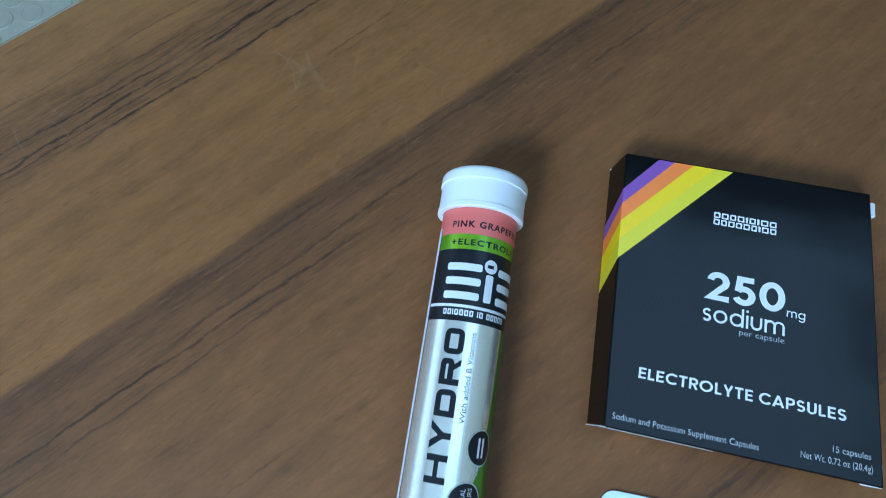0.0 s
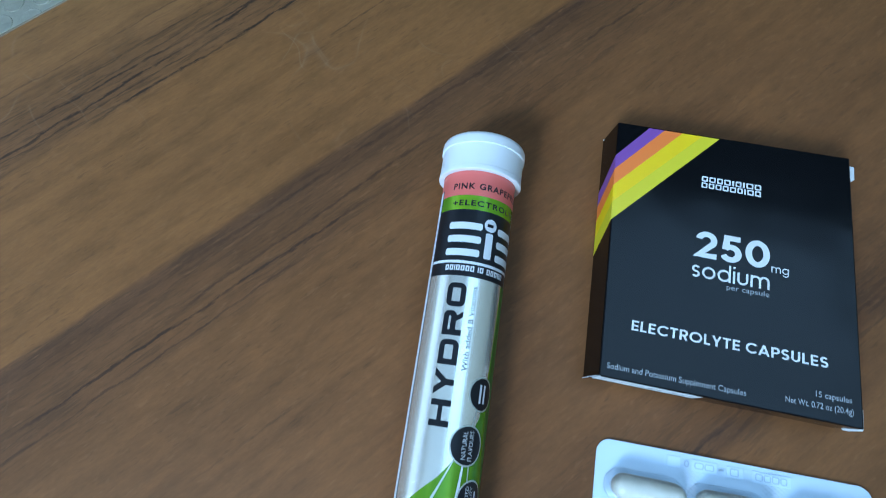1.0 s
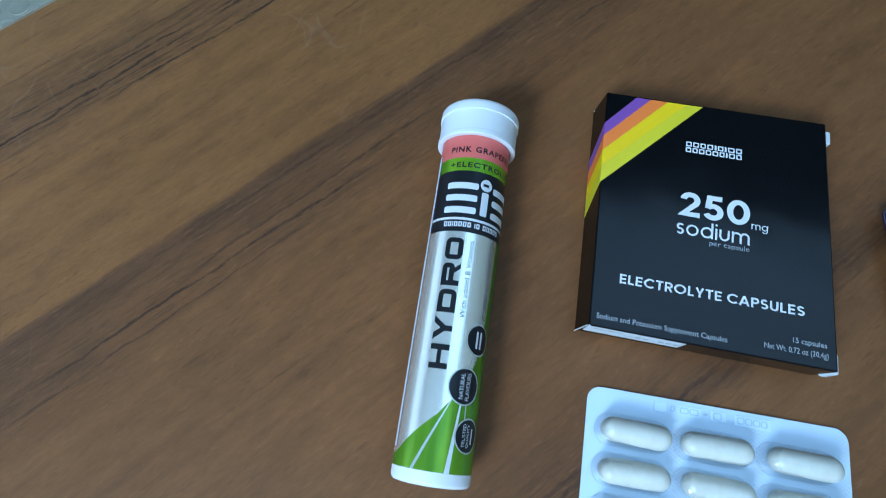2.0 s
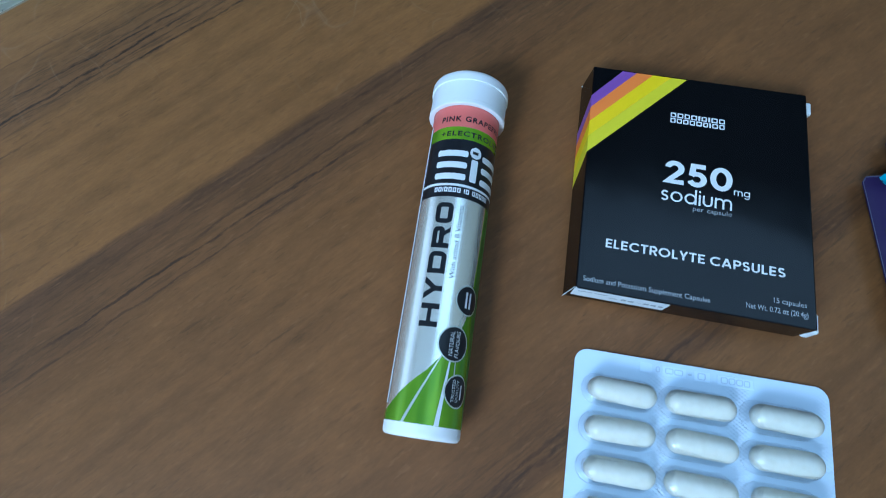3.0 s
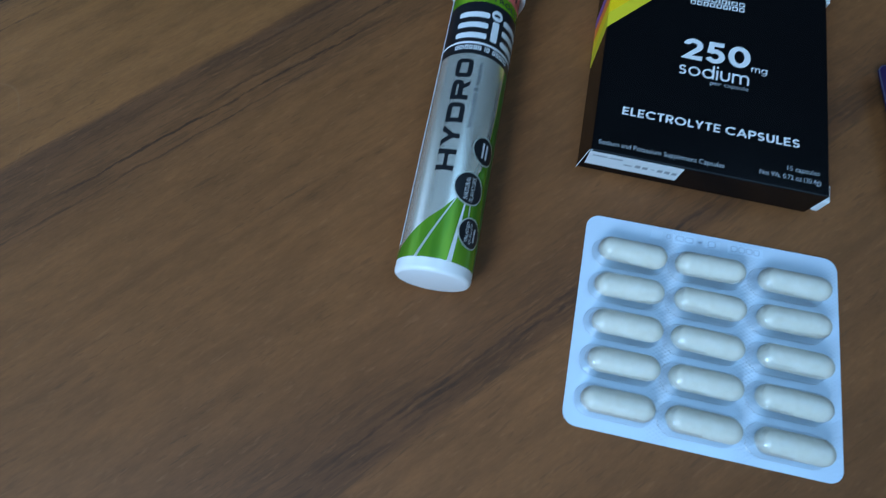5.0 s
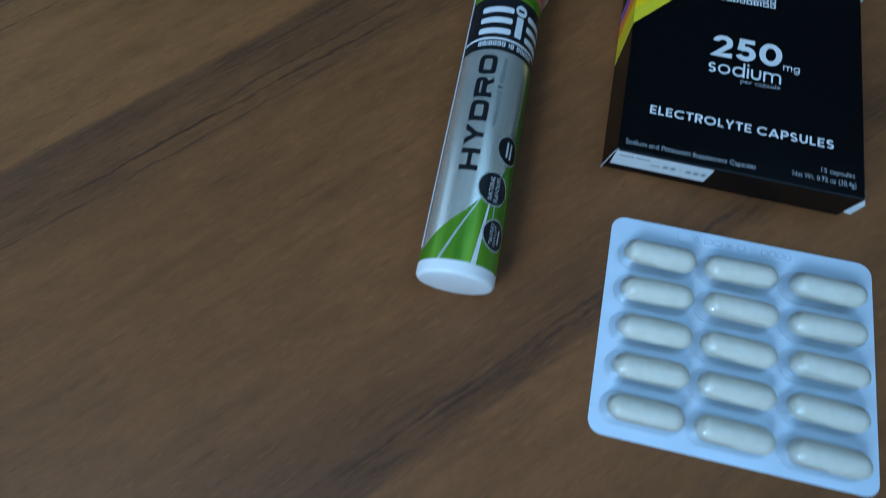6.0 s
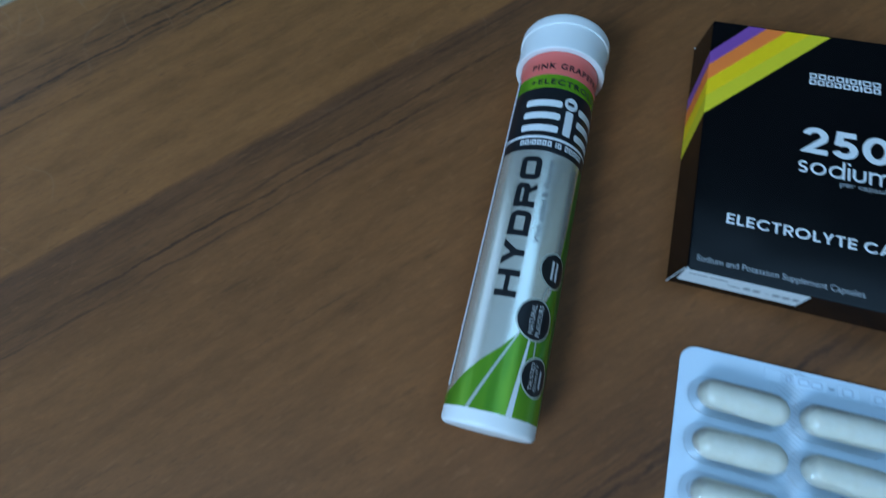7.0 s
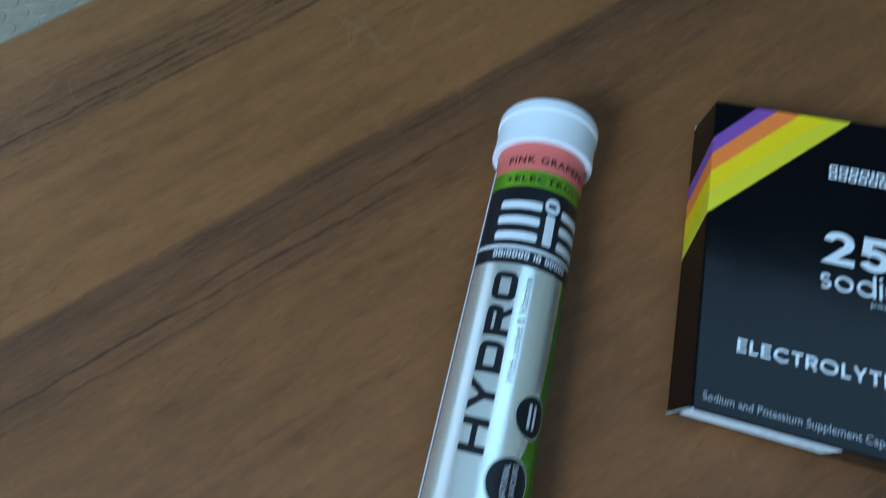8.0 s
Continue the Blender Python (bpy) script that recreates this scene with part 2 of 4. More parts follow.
gain.inputs[1].default_value, gain.inputs[2].default_value = 0.62, 0.05
g.links.new(fres.outputs["Facing"], gain.inputs[0])
g.links.new(gain.outputs[0], mix.inputs[0])
g.links.new(clear.outputs[0], mix.inputs[1])
g.links.new(shine.outputs[0], mix.inputs[2])
g.links.new(mix.outputs[0], g.nodes["Material Output"].inputs["Surface"])

foil = material("foil_under_film", (0.70, 0.82, 0.95), 0.40, 0.25, Coat_Weight=0.2, Coat_Roughness=0.25)
wear(foil, 0.36, 0.46, 160)
knurl_a = node(foil, "ShaderNodeTexWave", Scale=260.0)
link(foil, coords(foil, (1, 1, 1), 55), knurl_a.inputs["Vector"])
knurl_b = node(foil, "ShaderNodeTexWave", Scale=260.0)
link(foil, coords(foil, (1, 1, 1), -55), knurl_b.inputs["Vector"])
crosswise = node(foil, "ShaderNodeSeparateXYZ")
link(foil, coords(foil), crosswise.inputs[0])
strips = ramp(foil, maths(foil, "MULTIPLY_ADD", crosswise.outputs["X"], 10.64, 0.5), [
    (0.0, grey(0.2)), (0.04, grey(0.0)), (0.29, grey(0.0)), (0.325, grey(1)), (0.36, grey(1)), (0.39, grey(0.0)),
    (0.60, grey(0.0)), (0.635, grey(1)), (0.67, grey(1)), (0.70, grey(0.0)), (0.95, grey(0.0)), (0.98, grey(0.8))])
knurl = maths(foil, "MULTIPLY", maths(foil, "ADD", knurl_a.outputs["Fac"], knurl_b.outputs["Fac"]), strips)
relief(foil, knurl, 0.22, 0.0003)
capsule_shell = material("ivory_capsule_shell", (0.83, 0.80, 0.70), 0.28, 0.0, Subsurface_Weight=0.15, Subsurface_Radius=(0.003, 0.0025, 0.002), Subsurface_Scale=0.5)
tinted(capsule_shell, ramp(capsule_shell, noise_of(capsule_shell, (1, 1, 1), 260.0, 4), [(0.3, (0.69, 0.67, 0.56)), (0.7, (0.75, 0.74, 0.65))]))
emboss = material("embossed_foil", (0.55, 0.65, 0.77), 0.35, 0.30)
patch = material("smooth_foil", (0.73, 0.85, 0.98), 0.33, 0.25)

white_plastic = material("white_moulded_plastic", (0.88, 0.89, 0.89), 0.36, 0.0, Subsurface_Weight=0.1, Subsurface_Radius=(0.003, 0.003, 0.003), Subsurface_Scale=0.5)
wear(white_plastic, 0.30, 0.42, 180)
silver = material("silver_label_film", (0.93, 0.92, 0.83), 0.26, 0.76, Coat_Weight=0.3, Coat_Roughness=0.12)
wear(silver, 0.20, 0.27, 40, 1.0)
label_black = material("black_print", (0.012, 0.013, 0.016), 0.34, 0.0, Specular_IOR_Level=0.28)
wear(label_black, 0.28, 0.42, 150)
label_pink = material("coral_print", (0.78, 0.16, 0.13), 0.4)
label_green = material("green_print", (0.10, 0.30, 0.02), 0.26, 0.35)
tinted(label_green, ramp(label_green, noise_of(label_green, (90, 16, 90), 1.0, 3), [(0.32, (0.085, 0.26, 0.012)), (0.66, (0.27, 0.50, 0.02))]))
label_dark_green = material("dark_green_print", (0.035, 0.16, 0.012), 0.38)
print_white = material("white_print", (0.80, 0.81, 0.82), 0.45)
print_silver = material("pale_silver_print", (0.62, 0.66, 0.60), 0.35, 0.5)
print_slate = material("slate_print", (0.055, 0.065, 0.085), 0.7, 0.0, Specular_IOR_Level=0.1)
print_pale = material("pale_print", (0.40, 0.42, 0.44), 0.45)
print_grey = material("grey_print", (0.30, 0.32, 0.33), 0.5)

carton = material("black_satin_carton", (0.0030, 0.0032, 0.0040), 0.16, 0.0, Specular_IOR_Level=0.28)
wear(carton, 0.13, 0.18, 30)
relief(carton, noise_of(carton, (1, 1, 1), 16.0, 2), 0.30, 0.0030)
board = material("raw_white_board", (0.74, 0.76, 0.76), 0.7)
relief(board, noise_of(board, (1, 1, 1), 900.0, 3), 0.2, 0.0002)
stripe_purple = material("purple_print", (0.25, 0.085, 0.36), 0.3)
stripe_orange = material("orange_print", (1.0, 0.24, 0.040), 0.3)
stripe_yellow = material("yellow_print", (1.0, 0.68, 0.0), 0.3)
stripe_lime = material("lime_print", (0.80, 0.66, 0.02), 0.3)

pouch_purple = material("deep_purple_film", (0.022, 0.010, 0.058), 0.45, 0.0, Specular_IOR_Level=0.3)
wear(pouch_purple, 0.38, 0.52, 90)
relief(pouch_purple, noise_of(pouch_purple, (1, 1, 1), 70.0, 3), 0.25, 0.002)
pouch_edge = material("pale_film_edge", (0.09, 0.08, 0.12), 0.4)
pouch_cyan = material("cyan_print", (0.02, 0.36, 0.48), 0.35)
pouch_yellow = material("bright_yellow_print", (0.85, 0.60, 0.01), 0.35)
pouch_dark = material("near_black_print", (0.012, 0.008, 0.022), 0.4)


# ---- building helpers ----
def part(name, bm, mat, parent=None, label="", smooth=False, m=None):
    """One bmesh as one mesh object, under a thing or a part."""
    me = bpy.data.meshes.new(name)
    bmesh.ops.recalc_face_normals(bm, faces=bm.faces)
    for edge in bm.edges:
        edge.smooth = len(edge.link_faces) < 2 or edge.calc_face_angle() < 0.62
    bm.to_mesh(me)
    bm.free()
    me.materials.append(mat)
    if smooth:
        me.polygons.foreach_set("use_smooth", [True] * len(me.polygons))
    ob = new(name, me)
    if parent is not None:
        ob.parent = parent
    if m is not None:
        ob.matrix_basis = m
    if label:
        tagged(ob, label)
    return ob


def sheet(name, bm, mat, parent=None, label="", m=None):
    """Like part, for open prints whose faces already look outwards."""
    me = bpy.data.meshes.new(name)
    bm.to_mesh(me)
    bm.free()
    me.materials.append(mat)
    ob = new(name, me)
    if parent is not None:
        ob.parent = parent
    if m is not None:
        ob.matrix_basis = m
    if label:
        tagged(ob, label)
    return ob


def block(x0, x1, y0, y1, z0, z1, bevel=0.0, segments=2, bm=None):
    own = bmesh.new()
    bmesh.ops.create_cube(own, size=1.0)
    for v in own.verts:
        v.co = Vector((x0 + (v.co.x + 0.5) * (x1 - x0), y0 + (v.co.y + 0.5) * (y1 - y0), z0 + (v.co.z + 0.5) * (z1 - z0)))
    if bevel:
        bmesh.ops.bevel(own, geom=own.edges[:], offset=bevel, segments=segments, affect="EDGES", profile=0.6)
    if bm is None:
        return own
    me = bpy.data.meshes.new("tmp")
    own.to_mesh(me)
    own.free()
    bm.from_mesh(me)
    bpy.data.meshes.remove(me)
    return bm


def lathe(profile, n=96):
    """A turned form: profile of (radius, place along y)."""
    bm = bmesh.new()
    rings = []
    for r, s in profile:
        if r < 1e-7:
            rings.append([bm.verts.new((0, s, 0))])
        else:
            rings.append([bm.verts.new((r * math.sin(2 * math.pi * k / n), s, r * math.cos(2 * math.pi * k / n))) for k in range(n)])
    for a, b in zip(rings, rings[1:]):
        for k in range(n):
            j = (k + 1) % n
            if len(a) == 1 and len(b) > 1:
                bm.faces.new((a[0], b[k], b[j]))
            elif len(b) == 1 and len(a) > 1:
                bm.faces.new((a[k], b[0], a[j]))
            elif len(a) > 1:
                bm.faces.new((a[k], b[k], b[j], a[j]))
    return bm


def polygon(points):
    bm = bmesh.new()
    bm.faces.new([bm.verts.new((x, y, 0)) for x, y in points])
    bm.normal_update()
    for f in bm.faces:
        if f.normal.z < 0:
            f.normal_flip()
    return bm


def disc(cx, cy, rx, ry, n=40):
    return polygon([(cx + rx * math.cos(2 * math.pi * k / n), cy + ry * math.sin(2 * math.pi * k / n)) for k in range(n)])


def ring(cx, cy, rx, ry, w, n=40):
    bm = bmesh.new()
    rows = [[bm.verts.new((cx + (rx - d) * math.cos(2 * math.pi * k / n), cy + (ry - d) * math.sin(2 * math.pi * k / n), 0)) for k in range(n)] for d in (0, w)]
    for k in range(n):
        j = (k + 1) % n
        bm.faces.new((rows[0][k], rows[0][j], rows[1][j], rows[1][k]))
    return bm


def bars(boxes):
    bm = bmesh.new()
    for x0, x1, y0, y1 in boxes:
        bm.faces.new([bm.verts.new(p) for p in ((x0, y0, 0), (x1, y0, 0), (x1, y1, 0), (x0, y1, 0))])
    return bm


def rounded(x0, x1, y0, y1, r, n=6):
    pts = []
    for cx, cy, a0 in ((x1 - r, y1 - r, 0), (x0 + r, y1 - r, 90), (x0 + r, y0 + r, 180), (x1 - r, y0 + r, 270)):
        for k in range(n + 1):
            a = radians(a0 + 90 * k / n)
            pts.append((cx + r * math.cos(a), cy + r * math.sin(a)))
    return polygon(pts)


def lettering(words, x0, x1, y0, y1, weight=0.0, spacing=1.0):
    """Words in the built-in font, flat in xy, filling the box."""
    cu = bpy.data.curves.new("words", "FONT")
    cu.body, cu.offset, cu.space_character, cu.resolution_u = words, weight, spacing, 4
    ob = bpy.data.objects.new("words", cu)
    scene.collection.objects.link(ob)
    deps = bpy.context.evaluated_depsgraph_get()
    me = bpy.data.meshes.new_from_object(ob.evaluated_get(deps))
    bpy.data.objects.remove(ob)
    bpy.data.curves.remove(cu)
    bm = bmesh.new()
    bm.from_mesh(me)
    bpy.data.meshes.remove(me)
    xs = [v.co.x for v in bm.verts]
    ys = [v.co.y for v in bm.verts]
    for v in bm.verts:
        v.co.x = x0 + (v.co.x - min(xs)) / (max(xs) - min(xs)) * (x1 - x0)
        v.co.y = y0 + (v.co.y - min(ys)) / (max(ys) - min(ys)) * (y1 - y0)
        v.co.z = 0
    bm.normal_update()
    for f in bm.faces:
        if f.normal.z < 0:
            f.normal_flip()
    return bm


def moved(bm, m):
    bmesh.ops.transform(bm, matrix=m, verts=bm.verts)
    return bm


def round_box(x0, x1, y0, y1, radii, n=5):
    """Corner points from the lower left, anticlockwise, with a radius for each corner."""
    pts = []
    for cx, cy, sx, sy, a0, r in ((x0, y0, 1, 1, 180, radii[0]), (x1, y0, -1, 1, 270, radii[1]), (x1, y1, -1, -1, 0, radii[2]), (x0, y1, 1, -1, 90, radii[3])):
        for k in range(n + 1):
            t = radians(a0 + 90 * k / n)
            pts.append((cx + sx * r + r * math.cos(t), cy + sy * r + r * math.sin(t)))
    return pts


def hoop(x0, x1, y0, y1, radii, w):
    bm = bmesh.new()
    outer = [bm.verts.new((*p, 0)) for p in round_box(x0, x1, y0, y1, radii)]
    inner = [bm.verts.new((*p, 0)) for p in round_box(x0 + w, x1 - w, y0 + w, y1 - w, [max(0.1 * w, r - w) for r in radii])]
    for k in range(len(outer)):
        j = (k + 1) % len(outer)
        bm.faces.new((outer[k], outer[j], inner[j], inner[k]))
    return bm


def joined(*bms):
    whole = bmesh.new()
    for bm in bms:
        me = bpy.data.meshes.new("tmp")
        bm.to_mesh(me)
        bm.free()
        whole.from_mesh(me)
        bpy.data.meshes.remove(me)
    return whole


# ---- the room ----
TABLE = 0.75
X0, X1, Y0, Y1, TOP = -2.1, 1.50, WIN["y"], 1.02, 2.55
W = 0.12
floor = tagged(part("floor", block(X0 - W, X1 + W, Y0 - W, Y1 + W, -0.1, 0.0), floor_pvc), "pale grey coin-studded vinyl floor", "floor", kind="structure")
tagged(part("ceiling", block(X0 - W, X1 + W, Y0 - W, Y1 + W, TOP, TOP + 0.1), ceiling_paint), "plain white painted ceiling", "ceiling", kind="structure")
# the west opening is cut for the added side fill lamp
west = block(X0 - W, X0, Y0, WEST["y0"], 0, TOP)
block(X0 - W, X0, WEST["y1"], Y1, 0, TOP, bm=west)
block(X0 - W, X0, WEST["y0"], WEST["y1"], 0, WEST["z0"], bm=west)
block(X0 - W, X0, WEST["y0"], WEST["y1"], WEST["z1"], TOP, bm=west)
tagged(part("wall_west", west, paint), "warm beige painted wall with a framed opening", "wall", kind="structure")
tagged(part("wall_east", block(X1, X1 + W, Y0, Y1, 0, TOP), paint), "warm beige painted wall", "wall", kind="structure")
tagged(part("wall_north", block(X0 - W, X1 + W, Y1, Y1 + W, 0, TOP), dark_paint), "plain dark painted wall", "wall", kind="structure")
south = block(X0 - W, WIN["x0"], Y0 - W, Y0, 0, TOP)
block(WIN["x1"], X1 + W, Y0 - W, Y0, 0, TOP, bm=south)
block(WIN["x0"], WIN["x1"], Y0 - W, Y0, 0, WIN["z0"], bm=south)
block(WIN["x0"], WIN["x1"], Y0 - W, Y0, WIN["z1"], TOP, bm=south)
tagged(part("wall_south", south, paint), "warm beige painted wall with a framed opening", "wall", kind="structure")
window = tagged(new("window_1"), "white framed window with two clear panes", "window", kind="structure")
fy0, fy1 = Y0 - 0.09, Y0 - 0.03
mid = (WIN["x0"] + WIN["x1"]) / 2
wf = block(WIN["x0"], WIN["x0"] + 0.06, fy0, fy1, WIN["z0"], WIN["z1"], 0.004)
block(WIN["x1"] - 0.06, WIN["x1"], fy0, fy1, WIN["z0"], WIN["z1"], 0.004, bm=wf)
block(WIN["x0"] + 0.06, WIN["x1"] - 0.06, fy0, fy1, WIN["z0"], WIN["z0"] + 0.06, 0.004, bm=wf)
block(WIN["x0"] + 0.06, WIN["x1"] - 0.06, fy0, fy1, WIN["z1"] - 0.06, WIN["z1"], 0.004, bm=wf)
block(mid - 0.04, mid + 0.04, fy0, fy1, WIN["z0"] + 0.06, WIN["z1"] - 0.06, 0.004, bm=wf)
part("window_frame", wf, white_frame, window)
for a, b in ((WIN["x0"] + 0.06, mid - 0.04), (mid + 0.04, WIN["x1"] - 0.06)):
    pane = part("pane", block(a, b, fy0 + 0.025, fy0 + 0.031, WIN["z0"] + 0.06, WIN["z1"] - 0.06), glass, window)
    pane.visible_shadow = False

# unseen frame and panes, built around the added side fill lamp
fill_window = tagged(new("added_window"), "wide white frame with two clear panes, added around the side fill lamp", "window", kind="structure")
fx0, fx1 = X0 - 0.09, X0 - 0.03
midy = (WEST["y0"] + WEST["y1"]) / 2
wf = block(fx0, fx1, WEST["y0"], WEST["y0"] + 0.06, WEST["z0"], WEST["z1"], 0.004)
block(fx0, fx1, WEST["y1"] - 0.06, WEST["y1"], WEST["z0"], WEST["z1"], 0.004, bm=wf)
block(fx0, fx1, WEST["y0"] + 0.06, WEST["y1"] - 0.06, WEST["z0"], WEST["z0"] + 0.06, 0.004, bm=wf)
block(fx0, fx1, WEST["y0"] + 0.06, WEST["y1"] - 0.06, WEST["z1"] - 0.06, WEST["z1"], 0.004, bm=wf)
block(fx0, fx1, midy - 0.04, midy + 0.04, WEST["z0"] + 0.06, WEST["z1"] - 0.06, 0.004, bm=wf)
part("window_frame", wf, white_frame, fill_window)
for a, b in ((WEST["y0"] + 0.06, midy - 0.04), (midy + 0.04, WEST["y1"] - 0.06)):
    pane = part("pane", block(fx0 + 0.025, fx0 + 0.031, a, b, WEST["z0"] + 0.06, WEST["z1"] - 0.06), glass, fill_window)
    pane.visible_shadow = False
# added ceiling panel: its glow makes the carton and tube reflections, and fills shadows
panel = tagged(new("reflection_panel"), "large square white glowing ceiling panel, added for reflections and fill", "ceiling light")
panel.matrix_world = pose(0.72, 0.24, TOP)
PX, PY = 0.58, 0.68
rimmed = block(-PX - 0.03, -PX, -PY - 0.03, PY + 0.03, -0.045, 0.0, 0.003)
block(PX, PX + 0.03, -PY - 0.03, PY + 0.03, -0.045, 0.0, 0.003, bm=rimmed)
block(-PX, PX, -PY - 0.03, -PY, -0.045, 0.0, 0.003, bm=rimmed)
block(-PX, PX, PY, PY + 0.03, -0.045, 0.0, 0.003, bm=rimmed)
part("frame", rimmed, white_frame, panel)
part("diffuser", block(-PX + 0.001, PX - 0.001, -PY + 0.001, PY - 0.001, -0.036, -0.030), reflection_glow, panel, "glowing white face of the added panel")

# ---- the table: grain and long edge run along its own x ----
GRAIN = 48.3
table = tagged(new("table"), "walnut laminate table with a straight edge, lightly scratched top", "table")
table.matrix_world = pose(0, 0, TABLE, 0, 0, GRAIN)
V1, V0, U0, U1, THICK = 0.300, -0.50, -0.72, 0.78, 0.028
part("tabletop", block(U0, U1, V0, V1, -THICK, 0.0, 0.0012), wood, table)
for a, b, c, d in ((U0, U1, V1, V1 + 0.002), (U0, U1, V0 - 0.002, V0), (U0 - 0.002, U0, V0, V1), (U1, U1 + 0.002, V0, V1)):
    part("edge_band", block(a, b, c, d, -THICK, -0.0006, 0.0004, 1), edge_band, table, "thin tan edge banding")
for a in (U0 + 0.06, U1 - 0.10):
    for b in (V0 + 0.06, V1 - 0.10):
        part("leg", block(a, a + 0.04, b, b + 0.04, -TABLE, -THICK, 0.003), steel, table)

# ---- tablet tube: own y runs along it from the base to the cap, own z is up ----
base_at, cap_at = Vector((-0.0542, -0.0660, TABLE + 0.01405)), Vector((-0.0625, 0.0770, TABLE + 0.0162))
axis = (cap_at - base_at).normalized()
upward = (Vector((0, 0, 1)) - axis * axis.z).normalized()
side = axis.cross(upward)
tube = tagged(new("tablet_tube"), "silver labelled effervescent tablet tube with white snap cap, lying down", "tube")
tube.matrix_world = Matrix.Translation(base_at) @ Matrix((side, axis, upward)).transposed().to_4x4()
R = 0.01385
mm = 0.001


def wrapped(bm, lift, step=0.0007):
    """Lays a flat print (x round the tube, y along it) on the tube."""
    xs = [v.co.x for v in bm.verts]
    x = min(xs) + step
    while x < max(xs):
        geom = bm.verts[:] + bm.edges[:] + bm.faces[:]
        bmesh.ops.bisect_plane(bm, geom=geom, plane_co=(x, 0, 0), plane_no=(1, 0, 0))
        x += step
    for v in bm.verts:
        a = v.co.x / R
        v.co = Vector(((R + lift) * math.sin(a), v.co.y, (R + lift) * math.cos(a)))
    bm.normal_update()
    return bm


def arc(degrees):
    return R * radians(degrees)


part("body", lathe([(0, 0.0002), (0.0122, 0.0002), (0.0130, 0.0004), (0.0136, 0.0010), (R, 0.0018), (R, 0.132), (0.0128, 0.1325), (0.0128, 0.134)]), white_plastic, tube, "white plastic tube body", True)
part("cap", lathe([(0.0141, 0.1284), (0.0158, 0.1284), (0.0161, 0.1287), (0.0161, 0.1303), (0.0159, 0.1305),
                   (0.0159, 0.1394), (0.0164, 0.1395), (0.0164, 0.1420), (0.0163, 0.1428), (0.0160, 0.1435), (0.0155, 0.1440), (0.0148, 0.1442), (0.0140, 0.1442), (0.0136, 0.1436), (0, 0.1436)]), white_plastic, tube, "white ribbed snap cap", True)

def label_print(name, bm, mat, lift, label="", parent=tube):
    return sheet(name, wrapped(bm, lift * mm), mat, parent, label)


def deg_box(a0, a1, s0, s1):
    return bars([(arc(a0), arc(a1), s0 * mm, s1 * mm)])


label_sheet = label_print("label_sheet", deg_box(-100, 250, 4.8, 129.0), silver, 0.04, "silver film label")
label_print("coral_band", deg_box(-99.5, 249.5, 118.6, 128.9), label_pink, 0.06)
label_print("green_band", deg_box(-99.5, 249.5, 113.0, 118.6), label_green, 0.06)
label_print("black_band", deg_box(-99.5, 249.5, 88.0, 113.0), label_black, 0.06)
label_print("white_line", deg_box(-99, 120, 92.6, 93.6), print_white, 0.08)
label_print("lettering", lettering("PINK GRAPEFRUIT", arc(-40), arc(96), 121.0 * mm, 123.5 * mm, 0.030, 1.2), label_black, 0.08)
label_print("lettering", lettering("+ELECTROLYTES", arc(-37), arc(100), 114.4 * mm, 116.7 * mm, 0.030, 1.2), label_black, 0.08)
# the maker's mark: plain blocks, a stem and a disc
for a0, a1 in ((-37, 15), (41, 93)):
    for s0, s1 in ((95.4, 98.0), (100.4, 103.0), (105.4, 108.0)):
        label_print("mark_bar", rounded(arc(a0), arc(a1), s0 * mm, s1 * mm, 0.8 * mm), print_white, 0.08)
label_print("mark_stem", rounded(arc(21.5), arc(33.5), 95.4 * mm, 105.0 * mm, 0.6 * mm), print_white, 0.08)
label_print("mark_disc", disc(arc(27.5), 108.0 * mm, 2.45 * mm, 2.45 * mm), print_white, 0.085)
label_print("mark_dash", deg_box(22, 32, 107.4, 108.6), label_black, 0.10)
sizes = (7, 7, 3, 7, 7, 7, 7, -4, 3, 7, -4, 7, 7, 7, 7, 7)
a = -33.0
for w in sizes:
    if w > 0:
        label_print("mark_bar", hoop(arc(a), arc(a + w - 1.4), 89.9 * mm, 91.9 * mm, [0.2 * mm] * 4, (0.46 if w > 4 else 0.19) * mm), print_white, 0.08)
    a += abs(w)


def along(words, a_low, a_high, s0, s1, weight, spacing=1.0):
    """Words that run along the tube, their feet towards its right side."""
    bm = lettering(words, s0 * mm, s1 * mm, 0, 1, weight, spacing)
    for v in bm.verts:
        v.co = Vector((arc(a_low + (a_high - a_low) * v.co.y), v.co.x, 0))
    return bm


# wide block capitals, each in a box 1.25 wide and 1 high
SW, LW = 0.30, 1.28
